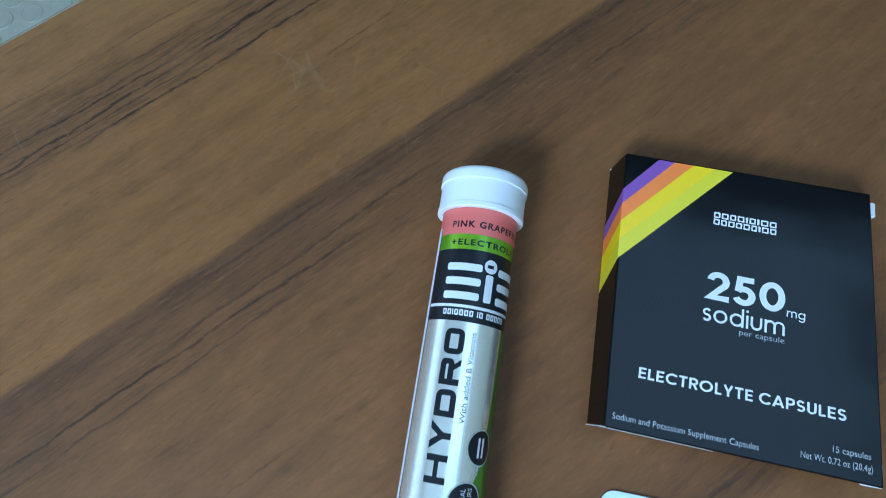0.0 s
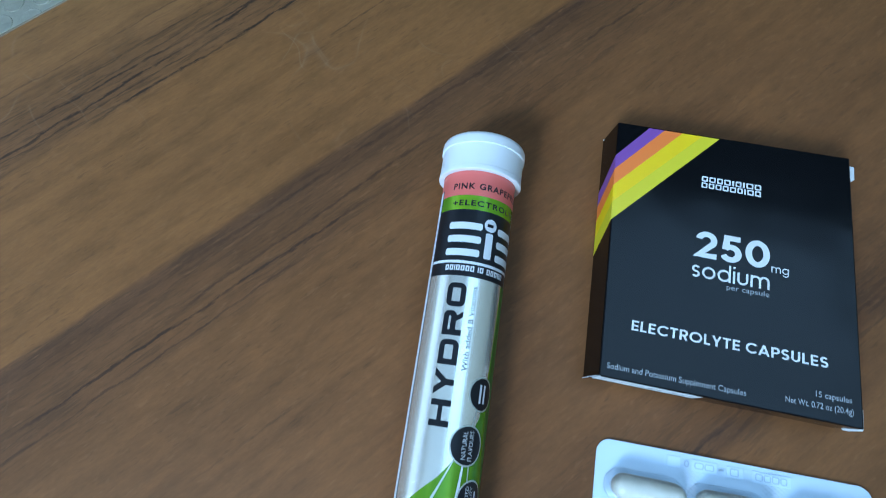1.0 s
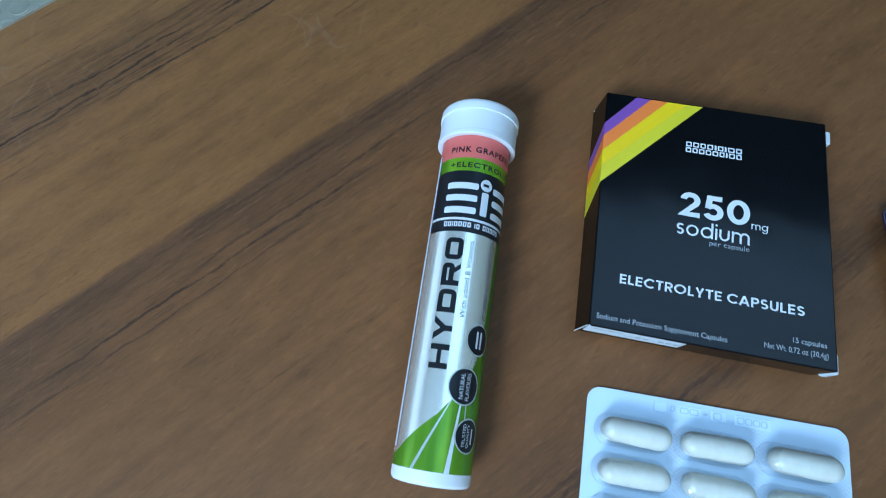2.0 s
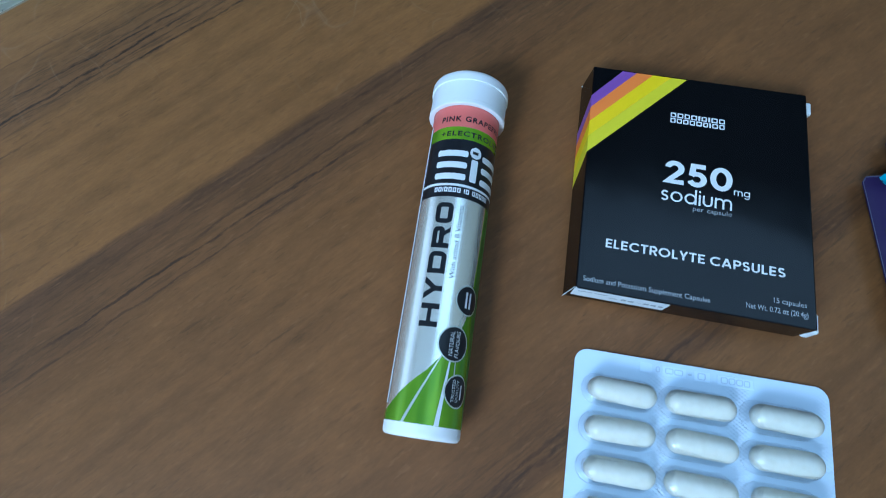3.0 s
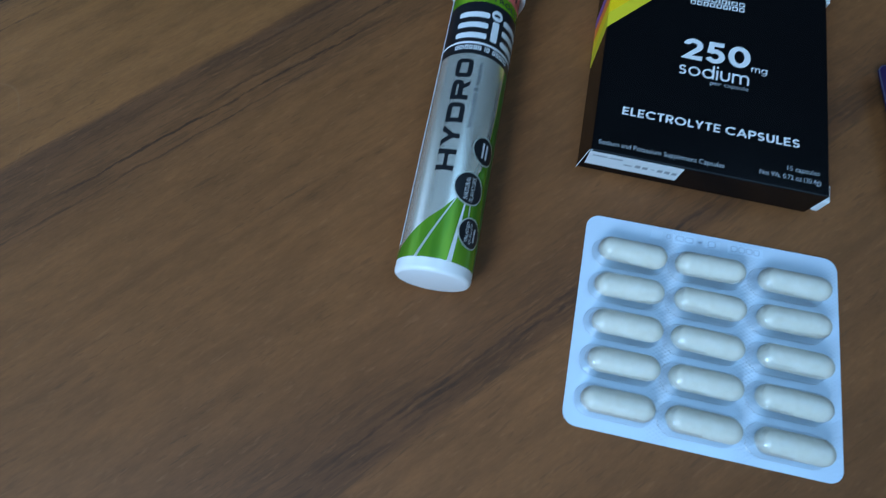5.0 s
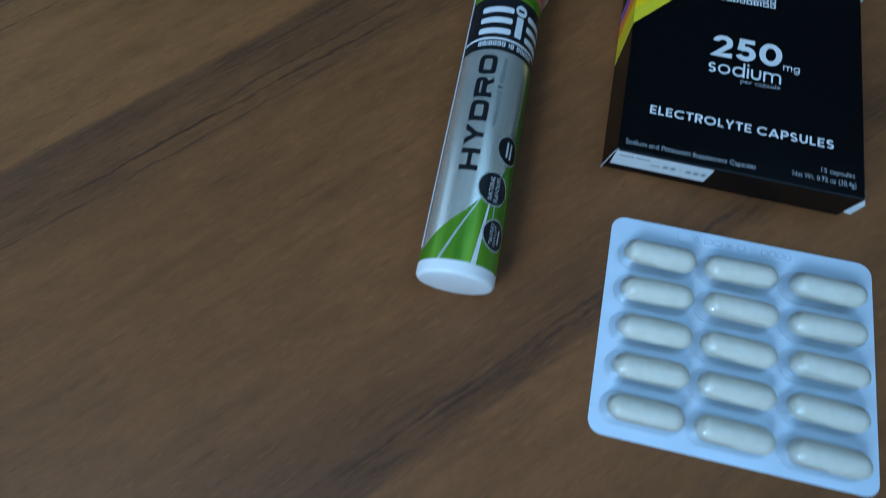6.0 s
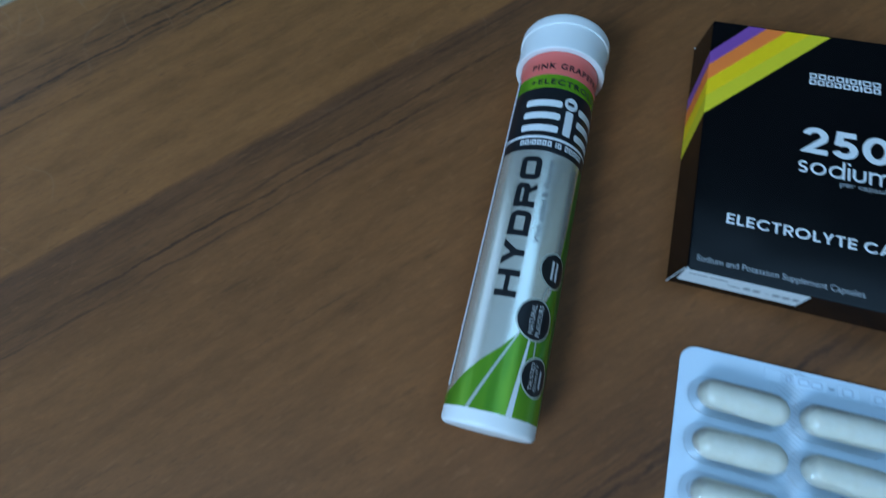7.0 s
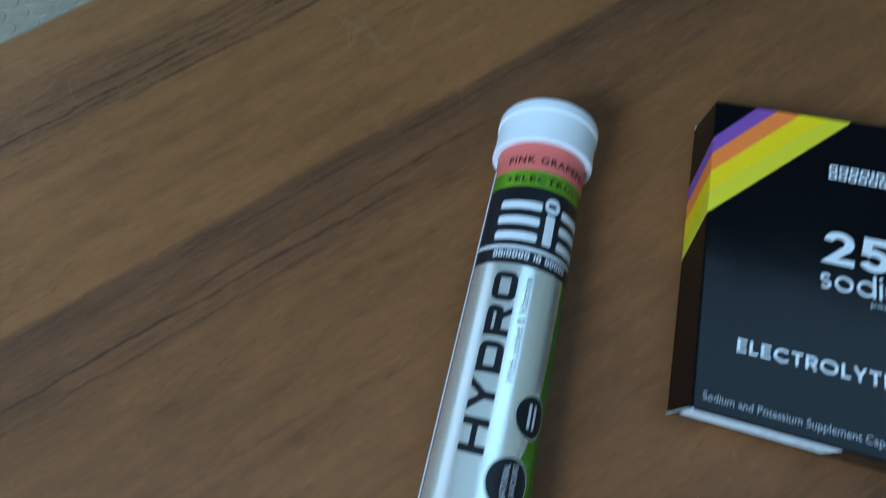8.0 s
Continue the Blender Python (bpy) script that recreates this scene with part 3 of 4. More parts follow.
GLYPHS = (
    ("H", lambda: bars([(0, SW, 0, 1), (LW - SW, LW, 0, 1), (SW, LW - SW, 0.39, 0.61)])),
    ("Y", lambda: joined(polygon([(0, 1), (LW / 2 - 0.15, 0.38), (LW / 2 + 0.15, 0.38), (LW / 2, 0.62), (0.36, 1)]), polygon([(LW / 2, 0.62), (LW / 2 + 0.15, 0.38), (LW, 1), (LW - 0.36, 1)]), bars([(LW / 2 - 0.15, LW / 2 + 0.15, 0, 0.38)]))),
    ("D", lambda: hoop(0, LW, 0, 1, (0.03, 0.34, 0.34, 0.03), SW - 0.02)),
    ("R", lambda: joined(hoop(0, LW, 0.32, 1, (0.03, 0.26, 0.26, 0.03), SW - 0.02), bars([(0, SW, 0, 0.32)]), polygon([(LW - 0.55, 0.32), (LW - 0.30, 0), (LW, 0), (LW - 0.25, 0.32)]))),
    ("O", lambda: hoop(0, LW, 0, 1, (0.32, 0.32, 0.32, 0.32), SW - 0.02)),
)
for k, (letter, form) in enumerate(GLYPHS):
    bm = form()
    for v in bm.verts:
        v.co = Vector((arc(4.0 - 27.5 * v.co.y), (37.6 + 9.85 * k + v.co.x * 6.6) * mm, 0))
    bm.normal_update()
    label_print("lettering", bm, label_black, 0.08)
label_print("lettering", along("With added B Vitamins", 19.0, 11.5, 56.0, 84.8, 0.0), print_slate, 0.08)
# green swoosh with pale rays, and the darker green running up the side
label_print("swoosh", polygon([(arc(p), q * mm) for p, q in ((-99, 4.9), (-99, 7.6), (-67.5, 8.6), (-55, 10.5), (-40, 14.0), (-22, 18.2), (0, 23.0), (16, 28.0), (34, 34.0), (50, 42.0), (58, 52.0), (63, 66.0), (66, 88.0), (120, 88.0), (120, 4.9))]), label_green, 0.055)
label_print("swoosh_edge", polygon([(arc(p), q * mm) for p, q in ((62, 52), (68, 88.0), (120, 88.0), (120, 4.9), (80, 4.9), (70, 30))]), label_dark_green, 0.065)
label_print("ray", polygon([(arc(p), q * mm) for p, q in ((-29, 4.9), (-24, 4.9), (18, 28.2), (16, 28.2))]), print_silver, 0.07)
label_print("ray", polygon([(arc(p), q * mm) for p, q in ((19.5, 4.9), (27, 4.9), (33, 28), (30.5, 28))]), print_white, 0.07)
label_print("side_line", deg_box(-86, -67, 10.6, 122.0), print_white, 0.09)
label_print("label_seam", deg_box(-67, -65, 10.6, 122.0), print_slate, 0.09)
label_print("connector", polygon([(arc(p), q * mm) for p, q in ((38, 39), (40, 39), (45, 45), (43, 45))]), print_silver, 0.075)
label_print("connector", polygon([(arc(p), q * mm) for p, q in ((40.5, 22), (42.5, 22), (41.5, 28), (39.5, 28))]), print_silver, 0.075)
for a, s, r in ((50.5, 49.6, 5.7), (35.0, 33.1, 6.4), (51.5, 17.2, 5.8)):
    badge = label_print("badge", disc(arc(a), s * mm, r * mm, r * mm), label_black, 0.085, "round black badge")
    label_print("badge_ring", ring(arc(a), s * mm, r * mm, r * mm, 0.5 * mm), print_silver, 0.10, parent=badge)


def badge_words(words, a, s, length, thick, shift, weight=0.0):
    mid_a = a + math.degrees(shift * mm / R)
    half = math.degrees(thick * mm / R) / 2
    label_print("lettering", along(words, mid_a + half, mid_a - half, s - length / 2, s + length / 2, weight), print_white, 0.11)


badge_words("NATURAL", 35.0, 33.1, 8.6, 1.7, -1.2)
badge_words("FLAVOURS", 35.0, 33.1, 9.2, 1.7, 1.3)
badge_words("TRUSTED", 51.5, 17.2, 7.6, 1.4, -1.9)
badge_words("QUALITY", 51.5, 17.2, 7.6, 1.4, 0.1)
for shift in (-1.0, 0.9):
    mid_a = 50.5 + math.degrees(shift * mm / R)
    label_print("badge_bar", deg_box(mid_a - 2, mid_a + 2, 46.6, 52.6), print_white, 0.11)
label_print("badge_bar", deg_box(51.5 + 6.5, 51.5 + 10, 14.6, 19.6), print_white, 0.11)

# ---- capsule carton: own origin at its lower front corner ----
BW, BH, BT = 0.0905, 0.1010, 0.0155
BX = -0.0105
box = tagged(new("capsule_carton"), "black satin carton of electrolyte capsules with rainbow corner stripes", "box")
box.matrix_world = pose(BX, 0.0, TABLE + 0.0002)


def left_edge(y, z):
    return -0.0075 - 0.0025 * (1 - z / BT) - 0.0040 * (y + 0.0012) / 0.1020 - BX


bm = bmesh.new()
bmesh.ops.create_cube(bm, size=1.0)
for v in bm.verts:
    z = BT if v.co.z > 0 else 0.0
    y = 0.1012 if v.co.y > 0 else (-0.0010 if v.co.z > 0 else -0.0004)
    right = 0.0778 if v.co.y > 0 else 0.0802
    v.co = Vector((left_edge(y, z) if v.co.x < 0 else right - BX, y, z))
bmesh.ops.bevel(bm, geom=bm.edges[:], offset=0.0005, segments=2, affect="EDGES", profile=0.6)
part("body", bm, carton, box)


def face_print(name, bm, mat, lift=0.04, label=""):
    for v in bm.verts:
        v.co = Vector((v.co.x - BX, v.co.y, BT + lift * mm + v.co.z * 8))
    return sheet(name, bm, mat, box, label)


tops = (0.0010, 0.0070, 0.0140, 0.0218, 0.0285)
lefts = (0.0860, 0.0800, 0.0730, 0.0658, 0.0582)
names = (("purple_stripe", stripe_purple), ("orange_stripe", stripe_orange), ("yellow_stripe", stripe_yellow), ("lime_stripe", stripe_lime))
e = 0.0004
for k, (name, mat) in enumerate(names):
    face_print(name, polygon([(BX + left_edge(lefts[k + 1], BT) - 0.00005, lefts[k + 1]), (tops[k + 1], BH - e), (tops[k], BH - e), (BX + left_edge(lefts[k], BT) - 0.00005, lefts[k])]), mat)
    bm = bmesh.new()
    drop = 0.0105
    pts = [(y, z) for y, z in ((lefts[k], BT + 0.00004), (lefts[k + 1], BT + 0.00004), (lefts[k + 1] - drop, e), (lefts[k] - drop, e))]
    bm.faces.new([bm.verts.new((left_edge(y, z) - 0.00005, y, z)) for y, z in pts])
    sheet(name, bm, mat, box)
# the maker's two-line mark, as rows of plain hollow blocks
for y0, y1, widths in ((0.0808, 0.0831, (2.3, 2.4, 2.2, 2.4, 0.8, 2.2, 0.8, 2.6, 2.4)), (0.0781, 0.0804, (2.4, 2.3, 2.4, 2.4, 2.5, 2.2, 0.8, 2.6, 2.4))):
    x, scale_x = 0.0227, 0.0223 / (sum(widths) + 0.5 * 8)
    for w in widths:
        x1 = x + w * scale_x
        face_print("mark_block", bars([(x, x1, y0, y1)]) if w < 1 else hoop(x, x1, y0, y1, [0.0003] * 4, 0.00056), print_white)
        x += (w + 0.5) * scale_x


# round geometric letters drawn as even strokes, in a height of 1
def bow(cx, cy, rx, ry, a0, a1, n=22):
    return [(cx + rx * math.cos(radians(a0 + (a1 - a0) * k / n)), cy + ry * math.sin(radians(a0 + (a1 - a0) * k / n))) for k in range(n + 1)]


def strokes(letter, w):
    h = w / 2
    r = (0.5 - h) / 2
    stem = [(h, 0), (h, 1)]
    bowl = [(h, 1 - h), (0.34, 1 - h), *bow(0.34, 0.725 - h / 2, 0.275 - h / 2, 0.275 - h / 2, 90, -90), (h, 0.45)]
    ess = bow(0.31, 1 - h - r, 0.30 - h, r, 28, 270) + bow(0.31, h + r, 0.31 - h, r, 90, -152)[1:]
    forms = {
        "E": (0.56, [stem, [(w, 1 - h), (0.56, 1 - h)], [(w, 0.5), (0.52, 0.5)], [(w, h), (0.56, h)]]),
        "L": (0.50, [stem, [(w, h), (0.50, h)]]),
        "C": (0.85, [bow(0.5, 0.5, 0.5 - h, 0.5 - h, 42, 318, 36)]),
        "T": (0.62, [[(0, 1 - h), (0.62, 1 - h)], [(0.31, 1 - w), (0.31, 0)]]),
        "R": (0.63, [stem, bowl, [(0.33, 0.45), (0.57, 0)]]),
        "P": (0.62, [stem, bowl]),
        "O": (1.0, [bow(0.5, 0.5, 0.5 - h, 0.5 - h, 0, 360, 44)]),
        "Y": (0.68, [[(h * 0.7, 1), (0.34, 0.40)], [(0.68 - h * 0.7, 1), (0.34, 0.40)], [(0.34, 0.42), (0.34, 0)]]),
        "A": (0.82, [[(h * 0.7, 0), (0.41, 0.98)], [(0.82 - h * 0.7, 0), (0.41, 0.98)], [(0.17, 0.27), (0.65, 0.27)]]),
        "S": (0.62, [ess]), "s": (0.62, [ess]),
        "U": (0.68, [[(h, 1), (h, 0.34), *bow(0.34, 0.34, 0.34 - h, 0.34 - h, 180, 360), (0.68 - h, 1)]]),
        "2": (0.66, [bow(0.33, 0.67, 0.33 - h, 0.33 - h, 172, -38) + [(0.12, h), (0.66, h)]]),
        "5": (0.66, [[(0.60, 1 - h), (0.10, 1 - h)], [(0.20, 1 - h), (0.15, 0.46)], bow(0.32, 0.335, 0.335 - h, 0.335 - h, 138, -158)]),
        "0": (0.74, [bow(0.37, 0.5, 0.37 - h, 0.5 - h, 0, 360, 40)]),
        "o": (1.0, [bow(0.5, 0.5, 0.5 - h, 0.5 - h, 0, 360, 36)]),
        "d": (1.0, [bow(0.5, 0.5, 0.5 - h, 0.5 - h, 0, 360, 36), [(1 - h, 0), (1 - h, 1.42)]]),
        "g": (1.0, [bow(0.5, 0.5, 0.5 - h, 0.5 - h, 0, 360, 36), [(1 - h, 1), (1 - h, 0.05)] + bow(0.5, 0.02, 0.5 - h, 0.42, 0, -150)]),
        "i": (w, [[(h, 0), (h, 1)], [(h, 1.22), (h, 1.22 + w * 1.1)]]),
        "u": (0.82, [[(h, 1), (h, 0.41), *bow(0.41, 0.41, 0.41 - h, 0.41 - h, 180, 360), (0.82 - h, 1)]]),
        "m": (1.42, [[(h, 0), (h, 1)], bow(0.71 / 2 + h / 2, 0.62, 0.71 / 2 - h / 2, 0.38 - h, 180, 0) + [(0.71, 0)], bow(0.71 * 1.5 - h / 2, 0.62, 0.71 / 2 - h / 2, 0.38 - h, 180, 0) + [(1.42 - h, 0)]]),
    }
    return forms[letter]


def drawn(words, x0, x1, y0, y1, w, gap=0.14):
    """Words of even strokes, each letter scaled alike to fill the box."""
    bm, at = bmesh.new(), 0.0
    for letter in words:
        if letter == " ":
            at += 0.30
            continue
        wide, lines = strokes(letter, w)
        for k, line in enumerate(lines):
            pts = [Vector((x + at, y, k * 1e-6)) for x, y in line]
            closed = (pts[0] - pts[-1]).length < 1e-5
            rails = []
            for n, p in enumerate(pts):
                back = pts[n] - pts[n - 1] if n else (pts[-1] - pts[-2] if closed else pts[1] - p)
                on = pts[n + 1] - p if n < len(pts) - 1 else (pts[1] - pts[0] if closed else back)
                a, b = (Vector((-q.y, q.x, 0)).normalized() for q in (back, on))
                mid_way = (a + b).normalized()
                out = mid_way * (w / 2) / max(0.5, mid_way.dot(a))
                rails.append((bm.verts.new(p + out), bm.verts.new(p - out)))
            for (a, b), (c, d) in zip(rails, rails[1:]):
                bm.faces.new((a, b, d, c))
        at += wide + gap
    xs, ys = [v.co.x for v in bm.verts], [v.co.y for v in bm.verts]
    for v in bm.verts:
        v.co.x = x0 + (v.co.x - min(xs)) / (max(xs) - min(xs)) * (x1 - x0)
        v.co.y = y0 + (v.co.y - min(ys)) / (max(ys) - min(ys)) * (y1 - y0)
    bm.normal_update()
    for f in bm.faces:
        if f.normal.z < 0:
            f.normal_flip()
    return bm


face_print("lettering", drawn("250", 0.0212, 0.0488, 0.0494, 0.0600, 0.20, 0.10), print_white)
face_print("lettering", drawn("mg", 0.0494, 0.0556, 0.0474, 0.0508, 0.17, 0.18), print_white)
face_print("lettering", drawn("sodium", 0.0213, 0.0489, 0.0415, 0.0481, 0.165, 0.16), print_white)
face_print("lettering", lettering("per capsule", 0.0339, 0.0489, 0.0382, 0.0408), print_pale)
face_print("lettering", drawn("ELECTROLYTE CAPSULES", 0.0018, 0.0690, 0.0171, 0.0213, 0.178, 0.14), print_white)
face_print("lettering", lettering("Sodium and Potassium Supplement Capsules", -0.0052, 0.0420, 0.0016, 0.0043, 0.004), print_pale)
face_print("lettering", lettering("15 capsules", 0.0648, 0.0765, 0.0062, 0.0088, 0.004), print_pale)
face_print("lettering", lettering("Net Wt. 0.72 oz (20.4g)", 0.0549, 0.0770, 0.0024, 0.0051, 0.004), print_pale)
# date sticker on the front end, its small print as bars
lean = Matrix(((1, 0, 0, 0), (0, 1, -0.0006 / BT, 0.0006), (0, 0, 1, 0), (0, 0, 0, 1)))
sticker = part("date_sticker", moved(block(0.0028, 0.0385, -0.0012, -0.00103, 0.0048, 0.0146), lean), board, box, "white date sticker")
fine = bmesh.new()
for x0, x1, z0, z1 in ((0.0045, 0.0100, 0.0118, 0.0126), (0.0108, 0.0160, 0.0118, 0.0126), (0.0170, 0.0205, 0.0088, 0.0096), (0.0215, 0.0235, 0.0086, 0.0106), (0.0243, 0.0263, 0.0086, 0.0106),
                       (0.0275, 0.0290, 0.0094, 0.0098), (0.0300, 0.0320, 0.0086, 0.0106), (0.0328, 0.0348, 0.0086, 0.0106), (0.0356, 0.0374, 0.0086, 0.0106)):
    fine.faces.new([fine.verts.new(p) for p in ((x0, -0.00124, z0), (x1, -0.00124, z0), (x1, -0.00124, z1), (x0, -0.00124, z1))])
sheet("print_bar", moved(fine, lean), print_grey, sticker)
# flap ends that stand out of the carton, raw white inside
part("flap_end", block(BW - 0.0022, BW + 0.0008, 0.0930, 0.0990, BT - 0.0050, BT - 0.0016, 0.0005, 1), board, box, "raw white flap end")
part("flap_end", block(BW + 0.0001, BW + 0.0030, -0.0010, 0.0066, 0.0036, 0.0116, 0.0005, 1), board, box, "raw white flap end")
for x, y, z in ((left_edge(-0.001, BT) + 0.0004, -0.0009, BT - 0.0004), (left_edge(0.1, 0) + 0.0003, 0.1006, 0.0012)):
    part("worn_corner", block(x - 0.0004, x + 0.0002, y - 0.0002, y + 0.0003, z - 0.0003, z + 0.0003, 0.0001, 1), board, box, "chipped white corner")
part("flap_edge", moved(block(-0.0003, 0.0000, -0.0010, -0.0007, 0.0006, BT - 0.0006, 0.0001, 1), Matrix(((1, 0, 0.161, 0.0003), (0, 1, 0, 0), (0, 0, 1, 0), (0, 0, 0, 1)))), board, box)

# ---- blister pack ----
blister = tagged(new("blister_pack"), "full foil blister pack with fifteen ivory capsules", "blister pack")
blister.matrix_world = pose(0.0464, -0.0593, TABLE + 0.0003, 0, 0, 2.0)
BLW, BLH = 0.0946, 0.0807
fo = rounded(-BLW / 2, BLW / 2, -BLH / 2, BLH / 2, 0.0050, 8)
top = bmesh.ops.extrude_face_region(fo, geom=fo.faces[:])
bmesh.ops.translate(fo, vec=(0, 0, 0.0005), verts=[v for v in top["geom"] if isinstance(v, bmesh.types.BMVert)])
for v in fo.verts:
    v.co.y -= 0.010 * (v.co.x + BLW / 2)
part("foil_sheet", fo, foil, blister, "pale foil sealed under clear film")


def stadium_dome(length, levels, n=14):
    bm = bmesh.new()
    rings = []
    core = length / 2 - levels[0][0]
    for r, z in levels:
        loop = []
        for cx, a0 in ((core, -90), (-core, 90)):
            for k in range(n + 1):
                a = radians(a0 + 180 * k / n)
                loop.append(bm.verts.new((cx + r * math.cos(a), r * math.sin(a), z)))
        rings.append(loop)
    for p, q in zip(rings, rings[1:]):
        for k in range(len(p)):
            j = (k + 1) % len(p)
            bm.faces.new((p[k], p[j], q[j], q[k]))
    bm.faces.new(rings[-1])
    return bm


def capsule_form():
    n, prof = 8, []
    r0, r1, half = 0.00446, 0.00454, 0.0126
    for k in range(n + 1):
        a = radians(90 - 90 * k / n)
        prof.append((r0 * math.cos(a), -half + r0 - r0 * math.sin(a)))
    prof += [(r0, -0.0012), (r1, -0.0010)]
    for k in range(n + 1):
        a = radians(90 * k / n)
        prof.append((r1 * math.cos(a), half - r1 + r1 * math.sin(a)))
    prof[0], prof[-1] = (0, prof[0][1]), (0, prof[-1][1])
    return moved(lathe(prof, 32), pose(0, 0, 0, 0, 0, -90))


levels = [(0.0060, 0.0), (0.0056, 0.0003), (0.0053, 0.0010), (0.0051, 0.0030), (0.0048, 0.0050), (0.0041, 0.0067), (0.0030, 0.0078), (0.0016, 0.0084), (0.0006, 0.0085)]
dome_mesh = capsule_mesh = None
rng = random.Random(4)
for r in range(5):
    for c in range(3):
        place = pose((-0.0300, -0.0014, 0.0283)[c], 0.0255 - 0.0140 * r - (0.00035 + 0.00013 * r) * c, 0.0005, 0, 0, -0.6)
        lie = pose(rng.uniform(0.0, 0.0008), rng.uniform(-0.0002, 0.0002), 0.0047, rng.uniform(0, 360), 0, rng.uniform(-1.5, 1.5))
        if dome_mesh is None:
            pocket = part("pocket", stadium_dome(0.0284, levels), film, blister, "clear domed pocket", True, place)
            capsule = part("capsule", capsule_form(), capsule_shell, pocket, "ivory two-piece capsule", True, lie)
            dome_mesh, capsule_mesh = pocket.data, capsule.data
        else:
            pocket = tagged(new("pocket", dome_mesh), "clear domed pocket")
            pocket.parent, pocket.matrix_basis = blister, place
            capsule = tagged(new("capsule", capsule_mesh), "ivory two-piece capsule")
            capsule.parent, capsule.matrix_basis = pocket, lie
# stamped code: smooth raised patches with outlined marks, too faint to read


def stamped(x0, x1, y0, y1, z, wide=0.0003):
    bm = hoop(x0, x1, y0, y1, [min(0.0007, (x1 - x0) / 2.2)] * 4, wide)
    top = bmesh.ops.extrude_face_region(bm, geom=bm.faces[:])
    bmesh.ops.translate(bm, vec=(0, 0, 0.00025), verts=[v for v in top["geom"] if isinstance(v, bmesh.types.BMVert)])
    return moved(bm, pose(0, 0, z))


def slope(x):
    return -0.010 * (x + BLW / 2)


for x0, x1 in ((-0.0225, -0.0178), (-0.0140, -0.0050), (-0.0020, 0.0040), (0.0068, 0.0200)):
    y = 0.0350 + slope(x0)
    part("raised_patch", block(x0, x1, y, y + 0.0038, 0.0004, 0.00075, 0.00012, 1), patch, blister, "smooth raised foil patch")
for x0, x1, h in ((-0.0165, -0.0149, 0.0022), (-0.0130, -0.0098, 0.0022), (-0.0095, -0.0062, 0.0022), (-0.0044, -0.0030, 0.0007), (-0.0008, 0.0022, 0.0026), (0.0078, 0.0104, 0.0024), (0.0107, 0.0132, 0.0024), (0.0135, 0.0160, 0.0024), (0.0163, 0.0186, 0.0024)):
    y = 0.0369 + slope(x0) - h / 2
    part("embossed_mark", stamped(x0, x1, y, y + h, 0.0007, min(0.00035, h / 2.4)), emboss, blister)

# ---- purple sachet ----
sachet = tagged(new("sachet"), "deep purple sealed sachet with yellow and cyan print", "sachet")
SZ = TABLE + 0.0068
sachet.matrix_world = Matrix.Translation((0, 0, SZ))
OUT = [(0.1045, 0.0690), (0.1140, 0.0085), (0.1150, 0.0065), (0.1180, 0.0058), (0.1950, 0.0120), (0.1960, 0.0160), (0.1880, 0.0830),
       (0.1700, 0.0800), (0.1720, 0.1040), (0.1690, 0.1050), (0.1175, 0.0920), (0.1150, 0.0895), (0.1152, 0.0860), (0.1170, 0.0765), (0.1165, 0.0745), (0.1060, 0.0718)]


def rim(x, y):
    best = 1.0
    for (ax, ay), (bx, by) in zip(OUT, OUT[1:] + OUT[:1]):
        dx, dy = bx - ax, by - ay
        u = max(0.0, min(1.0, ((x - ax) * dx + (y - ay) * dy) / (dx * dx + dy * dy)))
        best = min(best, math.hypot(x - ax - u * dx, y - ay - u * dy))
    return best


def pillow(x, y):
    d = max(0.0, rim(x, y) - 0.0025)
    return 0.0065 * (1 - math.exp(-d / 0.010)) + 0.0002


def gridded(bm, step=0.003):
    for n in ((1, 0, 0), (0, 1, 0)):
        lo, hi = (0.10, 0.20) if n[0] else (0.0, 0.11)
        at = lo
        while at < hi:
            bmesh.ops.bisect_plane(bm, geom=bm.verts[:] + bm.edges[:] + bm.faces[:], plane_co=(at * n[0], at * n[1], 0), plane_no=n)
            at += step
    return bm


for sign, name in ((1, "front"), (-1, "back")):
    bm = gridded(polygon(OUT))
    for v in bm.verts:
        v.co.z = sign * pillow(v.co.x, v.co.y)
    part(name, bm, pouch_purple, sachet, "deep purple film", True)
bm = bmesh.new()
for (ax, ay), (bx, by) in zip(OUT, OUT[1:] + OUT[:1]):
    out = Vector((by - ay, ax - bx, 0)).normalized() * -0.0004
    q = [Vector((ax, ay, 0.0004)), Vector((bx, by, 0.0004)), Vector((bx, by, -0.0004)), Vector((ax, ay, -0.0004))]
    bm.faces.new([bm.verts.new(p) for p in (q[0], q[1], q[1] + out, q[0] + out)])
    bm.faces.new([bm.verts.new(p + out) for p in q])
part("seal_edge", bm, pouch_edge, sachet, "pale cut film edge")


def sachet_print(name, pts, mat, lift=0.00025):
    bm = gridded(polygon(pts), 0.0015)
    for v in bm.verts:
        v.co.z = pillow(v.co.x, v.co.y) + lift
    return sheet(name, bm, mat, sachet)


def blob(cx, cy, rx, ry, turn, wobble, phase, n=28):
    pts = []
    for k in range(n):
        a = 2 * math.pi * k / n
        r = 1 + wobble * math.sin(3 * a + phase) + 0.5 * wobble * math.sin(5 * a + 2 * phase)
        x, y = rx * r * math.cos(a), ry * r * math.sin(a)
        c, q = math.cos(radians(turn)), math.sin(radians(turn))
        pts.append((cx + c * x - q * y, cy + q * x + c * y))
    return pts


sachet_print("tear_tab", [(0.1112, 0.0722), (0.1136, 0.0632), (0.1170, 0.0678), (0.1160, 0.0765)], pouch_cyan)
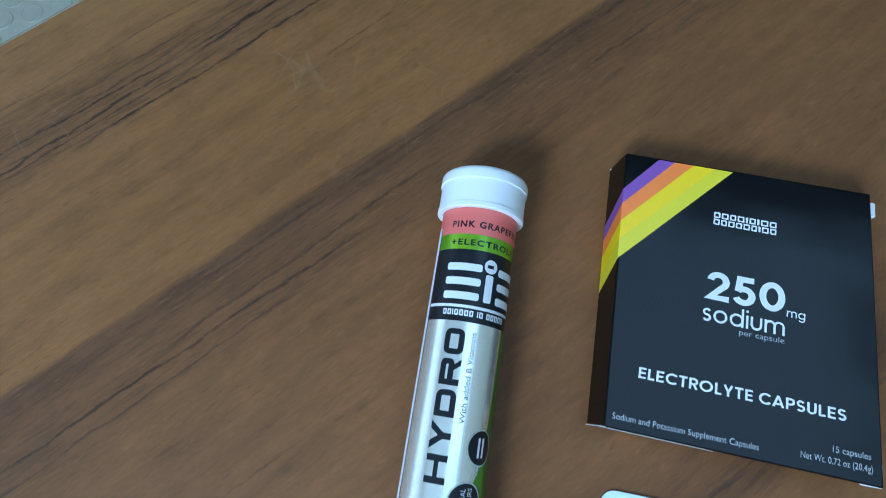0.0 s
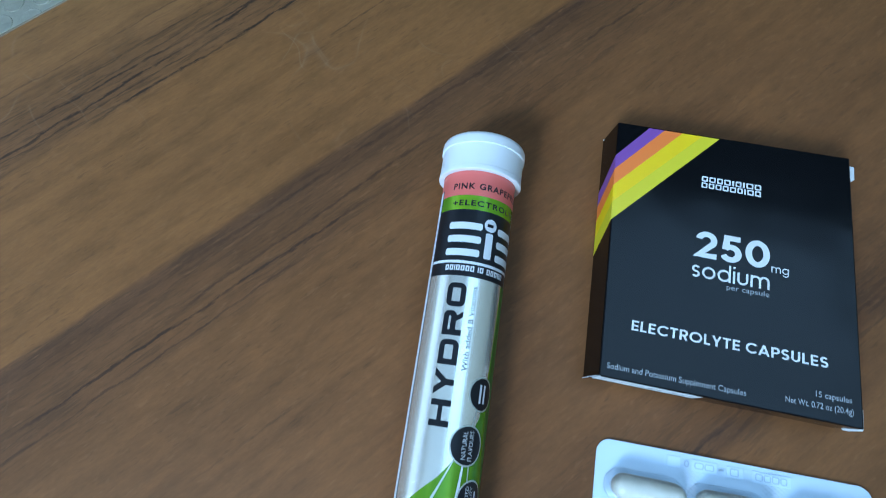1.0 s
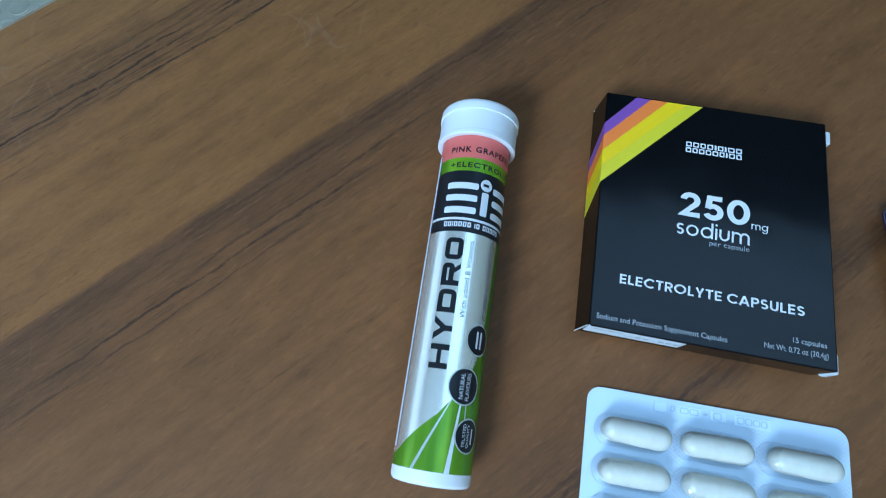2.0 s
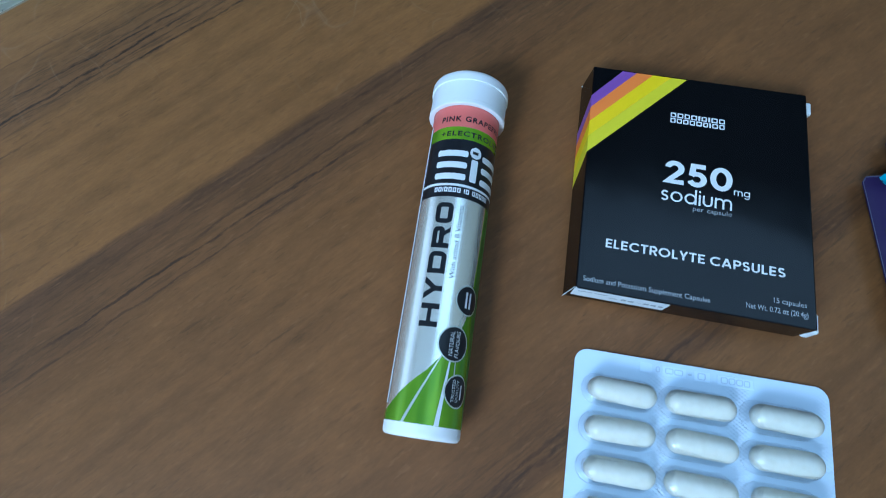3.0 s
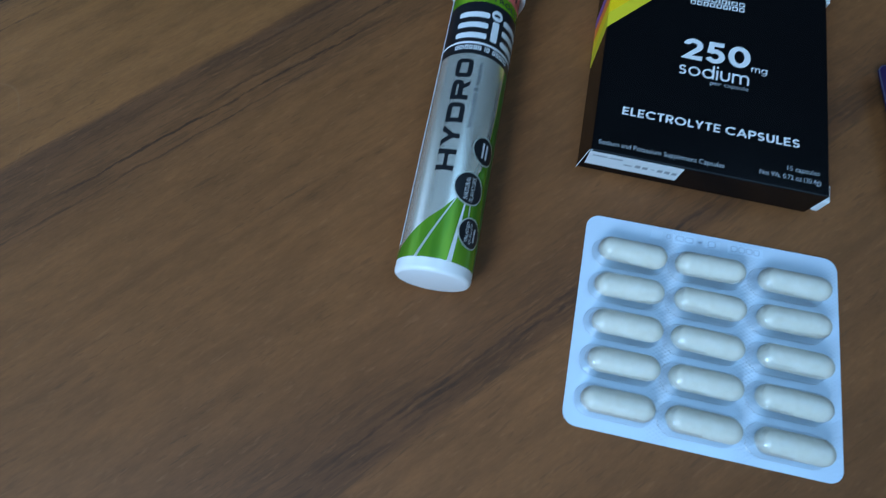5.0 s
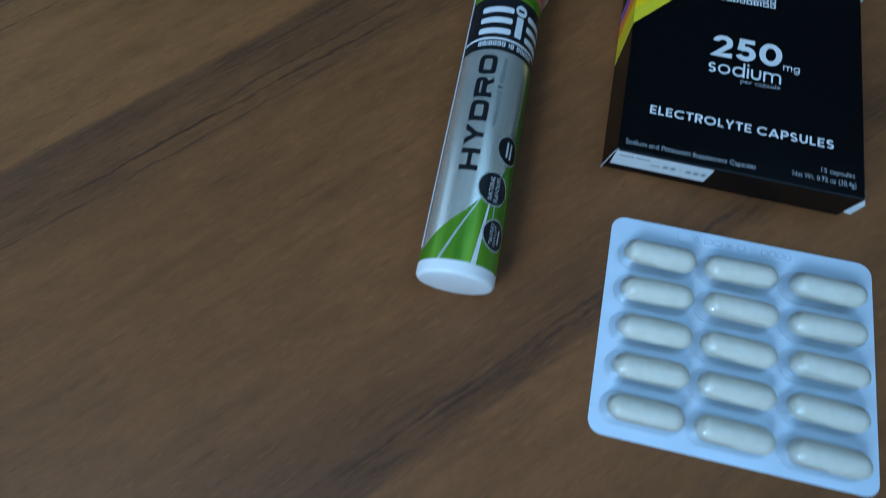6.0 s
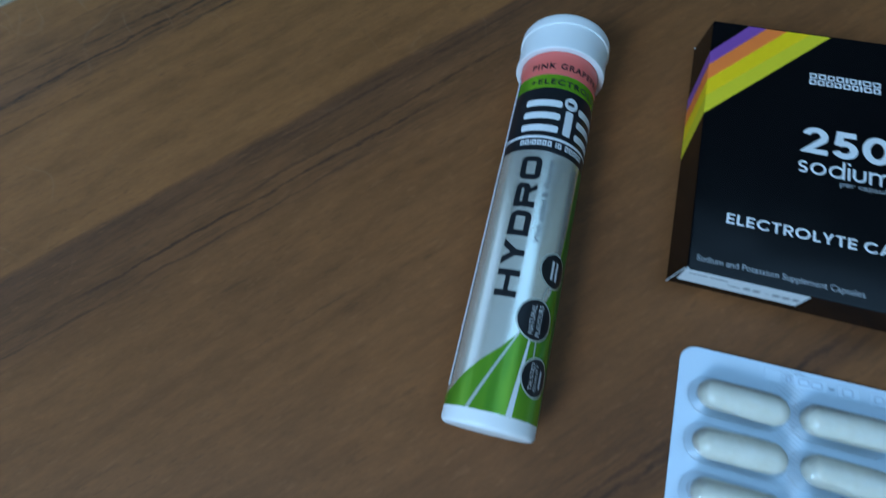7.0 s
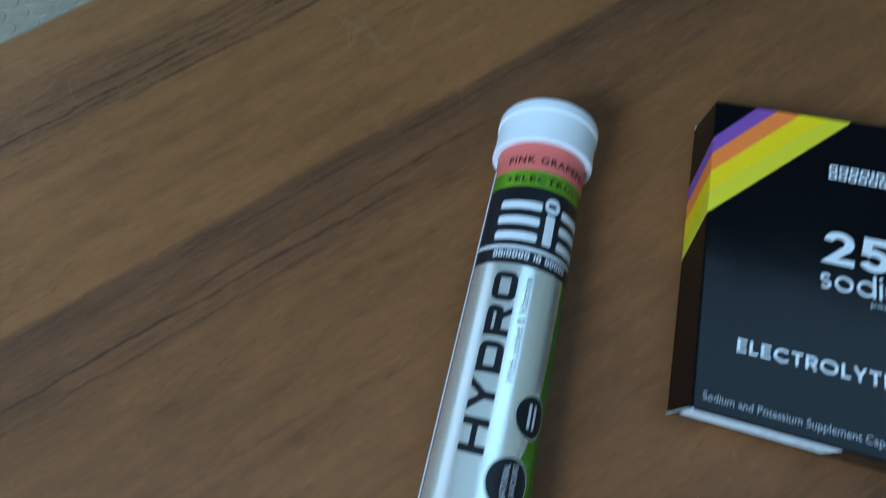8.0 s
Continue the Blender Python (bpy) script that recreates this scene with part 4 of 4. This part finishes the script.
# bold rounded print: plain rounded shapes with dark rims and eyes
for cx, cy, rx, ry, turn, phase in ((0.1178, 0.0552, 0.0052, 0.0036, 30, 0.4), (0.1180, 0.0470, 0.0062, 0.0046, 25, 1.7), (0.1270, 0.0590, 0.0052, 0.0038, 30, 2.2), (0.1290, 0.0500, 0.0058, 0.0044, 25, 0.9)):
    sachet_print("print_rim", blob(cx, cy - 0.0003, rx + 0.0009, ry + 0.0009, turn, 0.08, phase), pouch_dark, 0.00015)
    sachet_print("print_shape", blob(cx, cy, rx, ry, turn, 0.08, phase), pouch_yellow, 0.00030)
    sachet_print("print_eye", blob(cx - 0.0014, cy - 0.0002, rx * 0.36, ry * 0.26, turn, 0.05, phase), pouch_dark, 0.00045)
sachet_print("print_eye", blob(0.1202, 0.0482, 0.0016, 0.0010, 25, 0.05, 0.2), pouch_dark, 0.00045)
sachet_print("print_drop", blob(0.1207, 0.0395, 0.0026, 0.0020, 10, 0.06, 0.3), pouch_cyan)
sachet_print("print_drop", blob(0.1218, 0.0352, 0.0018, 0.0012, 10, 0.06, 1.3), pouch_cyan)
sachet_print("print_shape", [(0.1182, 0.0815), (0.1196, 0.0772), (0.1215, 0.0760), (0.1265, 0.0775), (0.1280, 0.0820), (0.1230, 0.0832)], pouch_yellow)
sachet_print("print_rim", [(0.1205, 0.0800), (0.1212, 0.0790), (0.1262, 0.0800), (0.1258, 0.0808)], pouch_dark, 0.0004)

# ---- coin studs of the floor, beside the table's edge ----
stud_mesh = None
for i in range(14):
    for j in range(14):
        x, y = -1.72 + 0.060 * i, 0.25 + 0.060 * j + (0.030 if i % 2 else 0)
        if -0.7466 * x + 0.6652 * y < 0.95 or y > Y1 - 0.05:
            continue
        if stud_mesh is None:
            bm = moved(lathe([(0.0250, 0.0), (0.0242, 0.0020), (0.0232, 0.0026), (0.0218, 0.0020), (0.0190, 0.0014), (0, 0.0014)], 28), pose(0, 0, 0, 90))
            stud = part("stud", bm, floor_pvc, floor, "", True, pose(x, y, 0.0001))
            stud_mesh = stud.data
        else:
            stud = new("stud", stud_mesh)
            stud.parent, stud.matrix_basis = floor, pose(x, y, 0.0001)
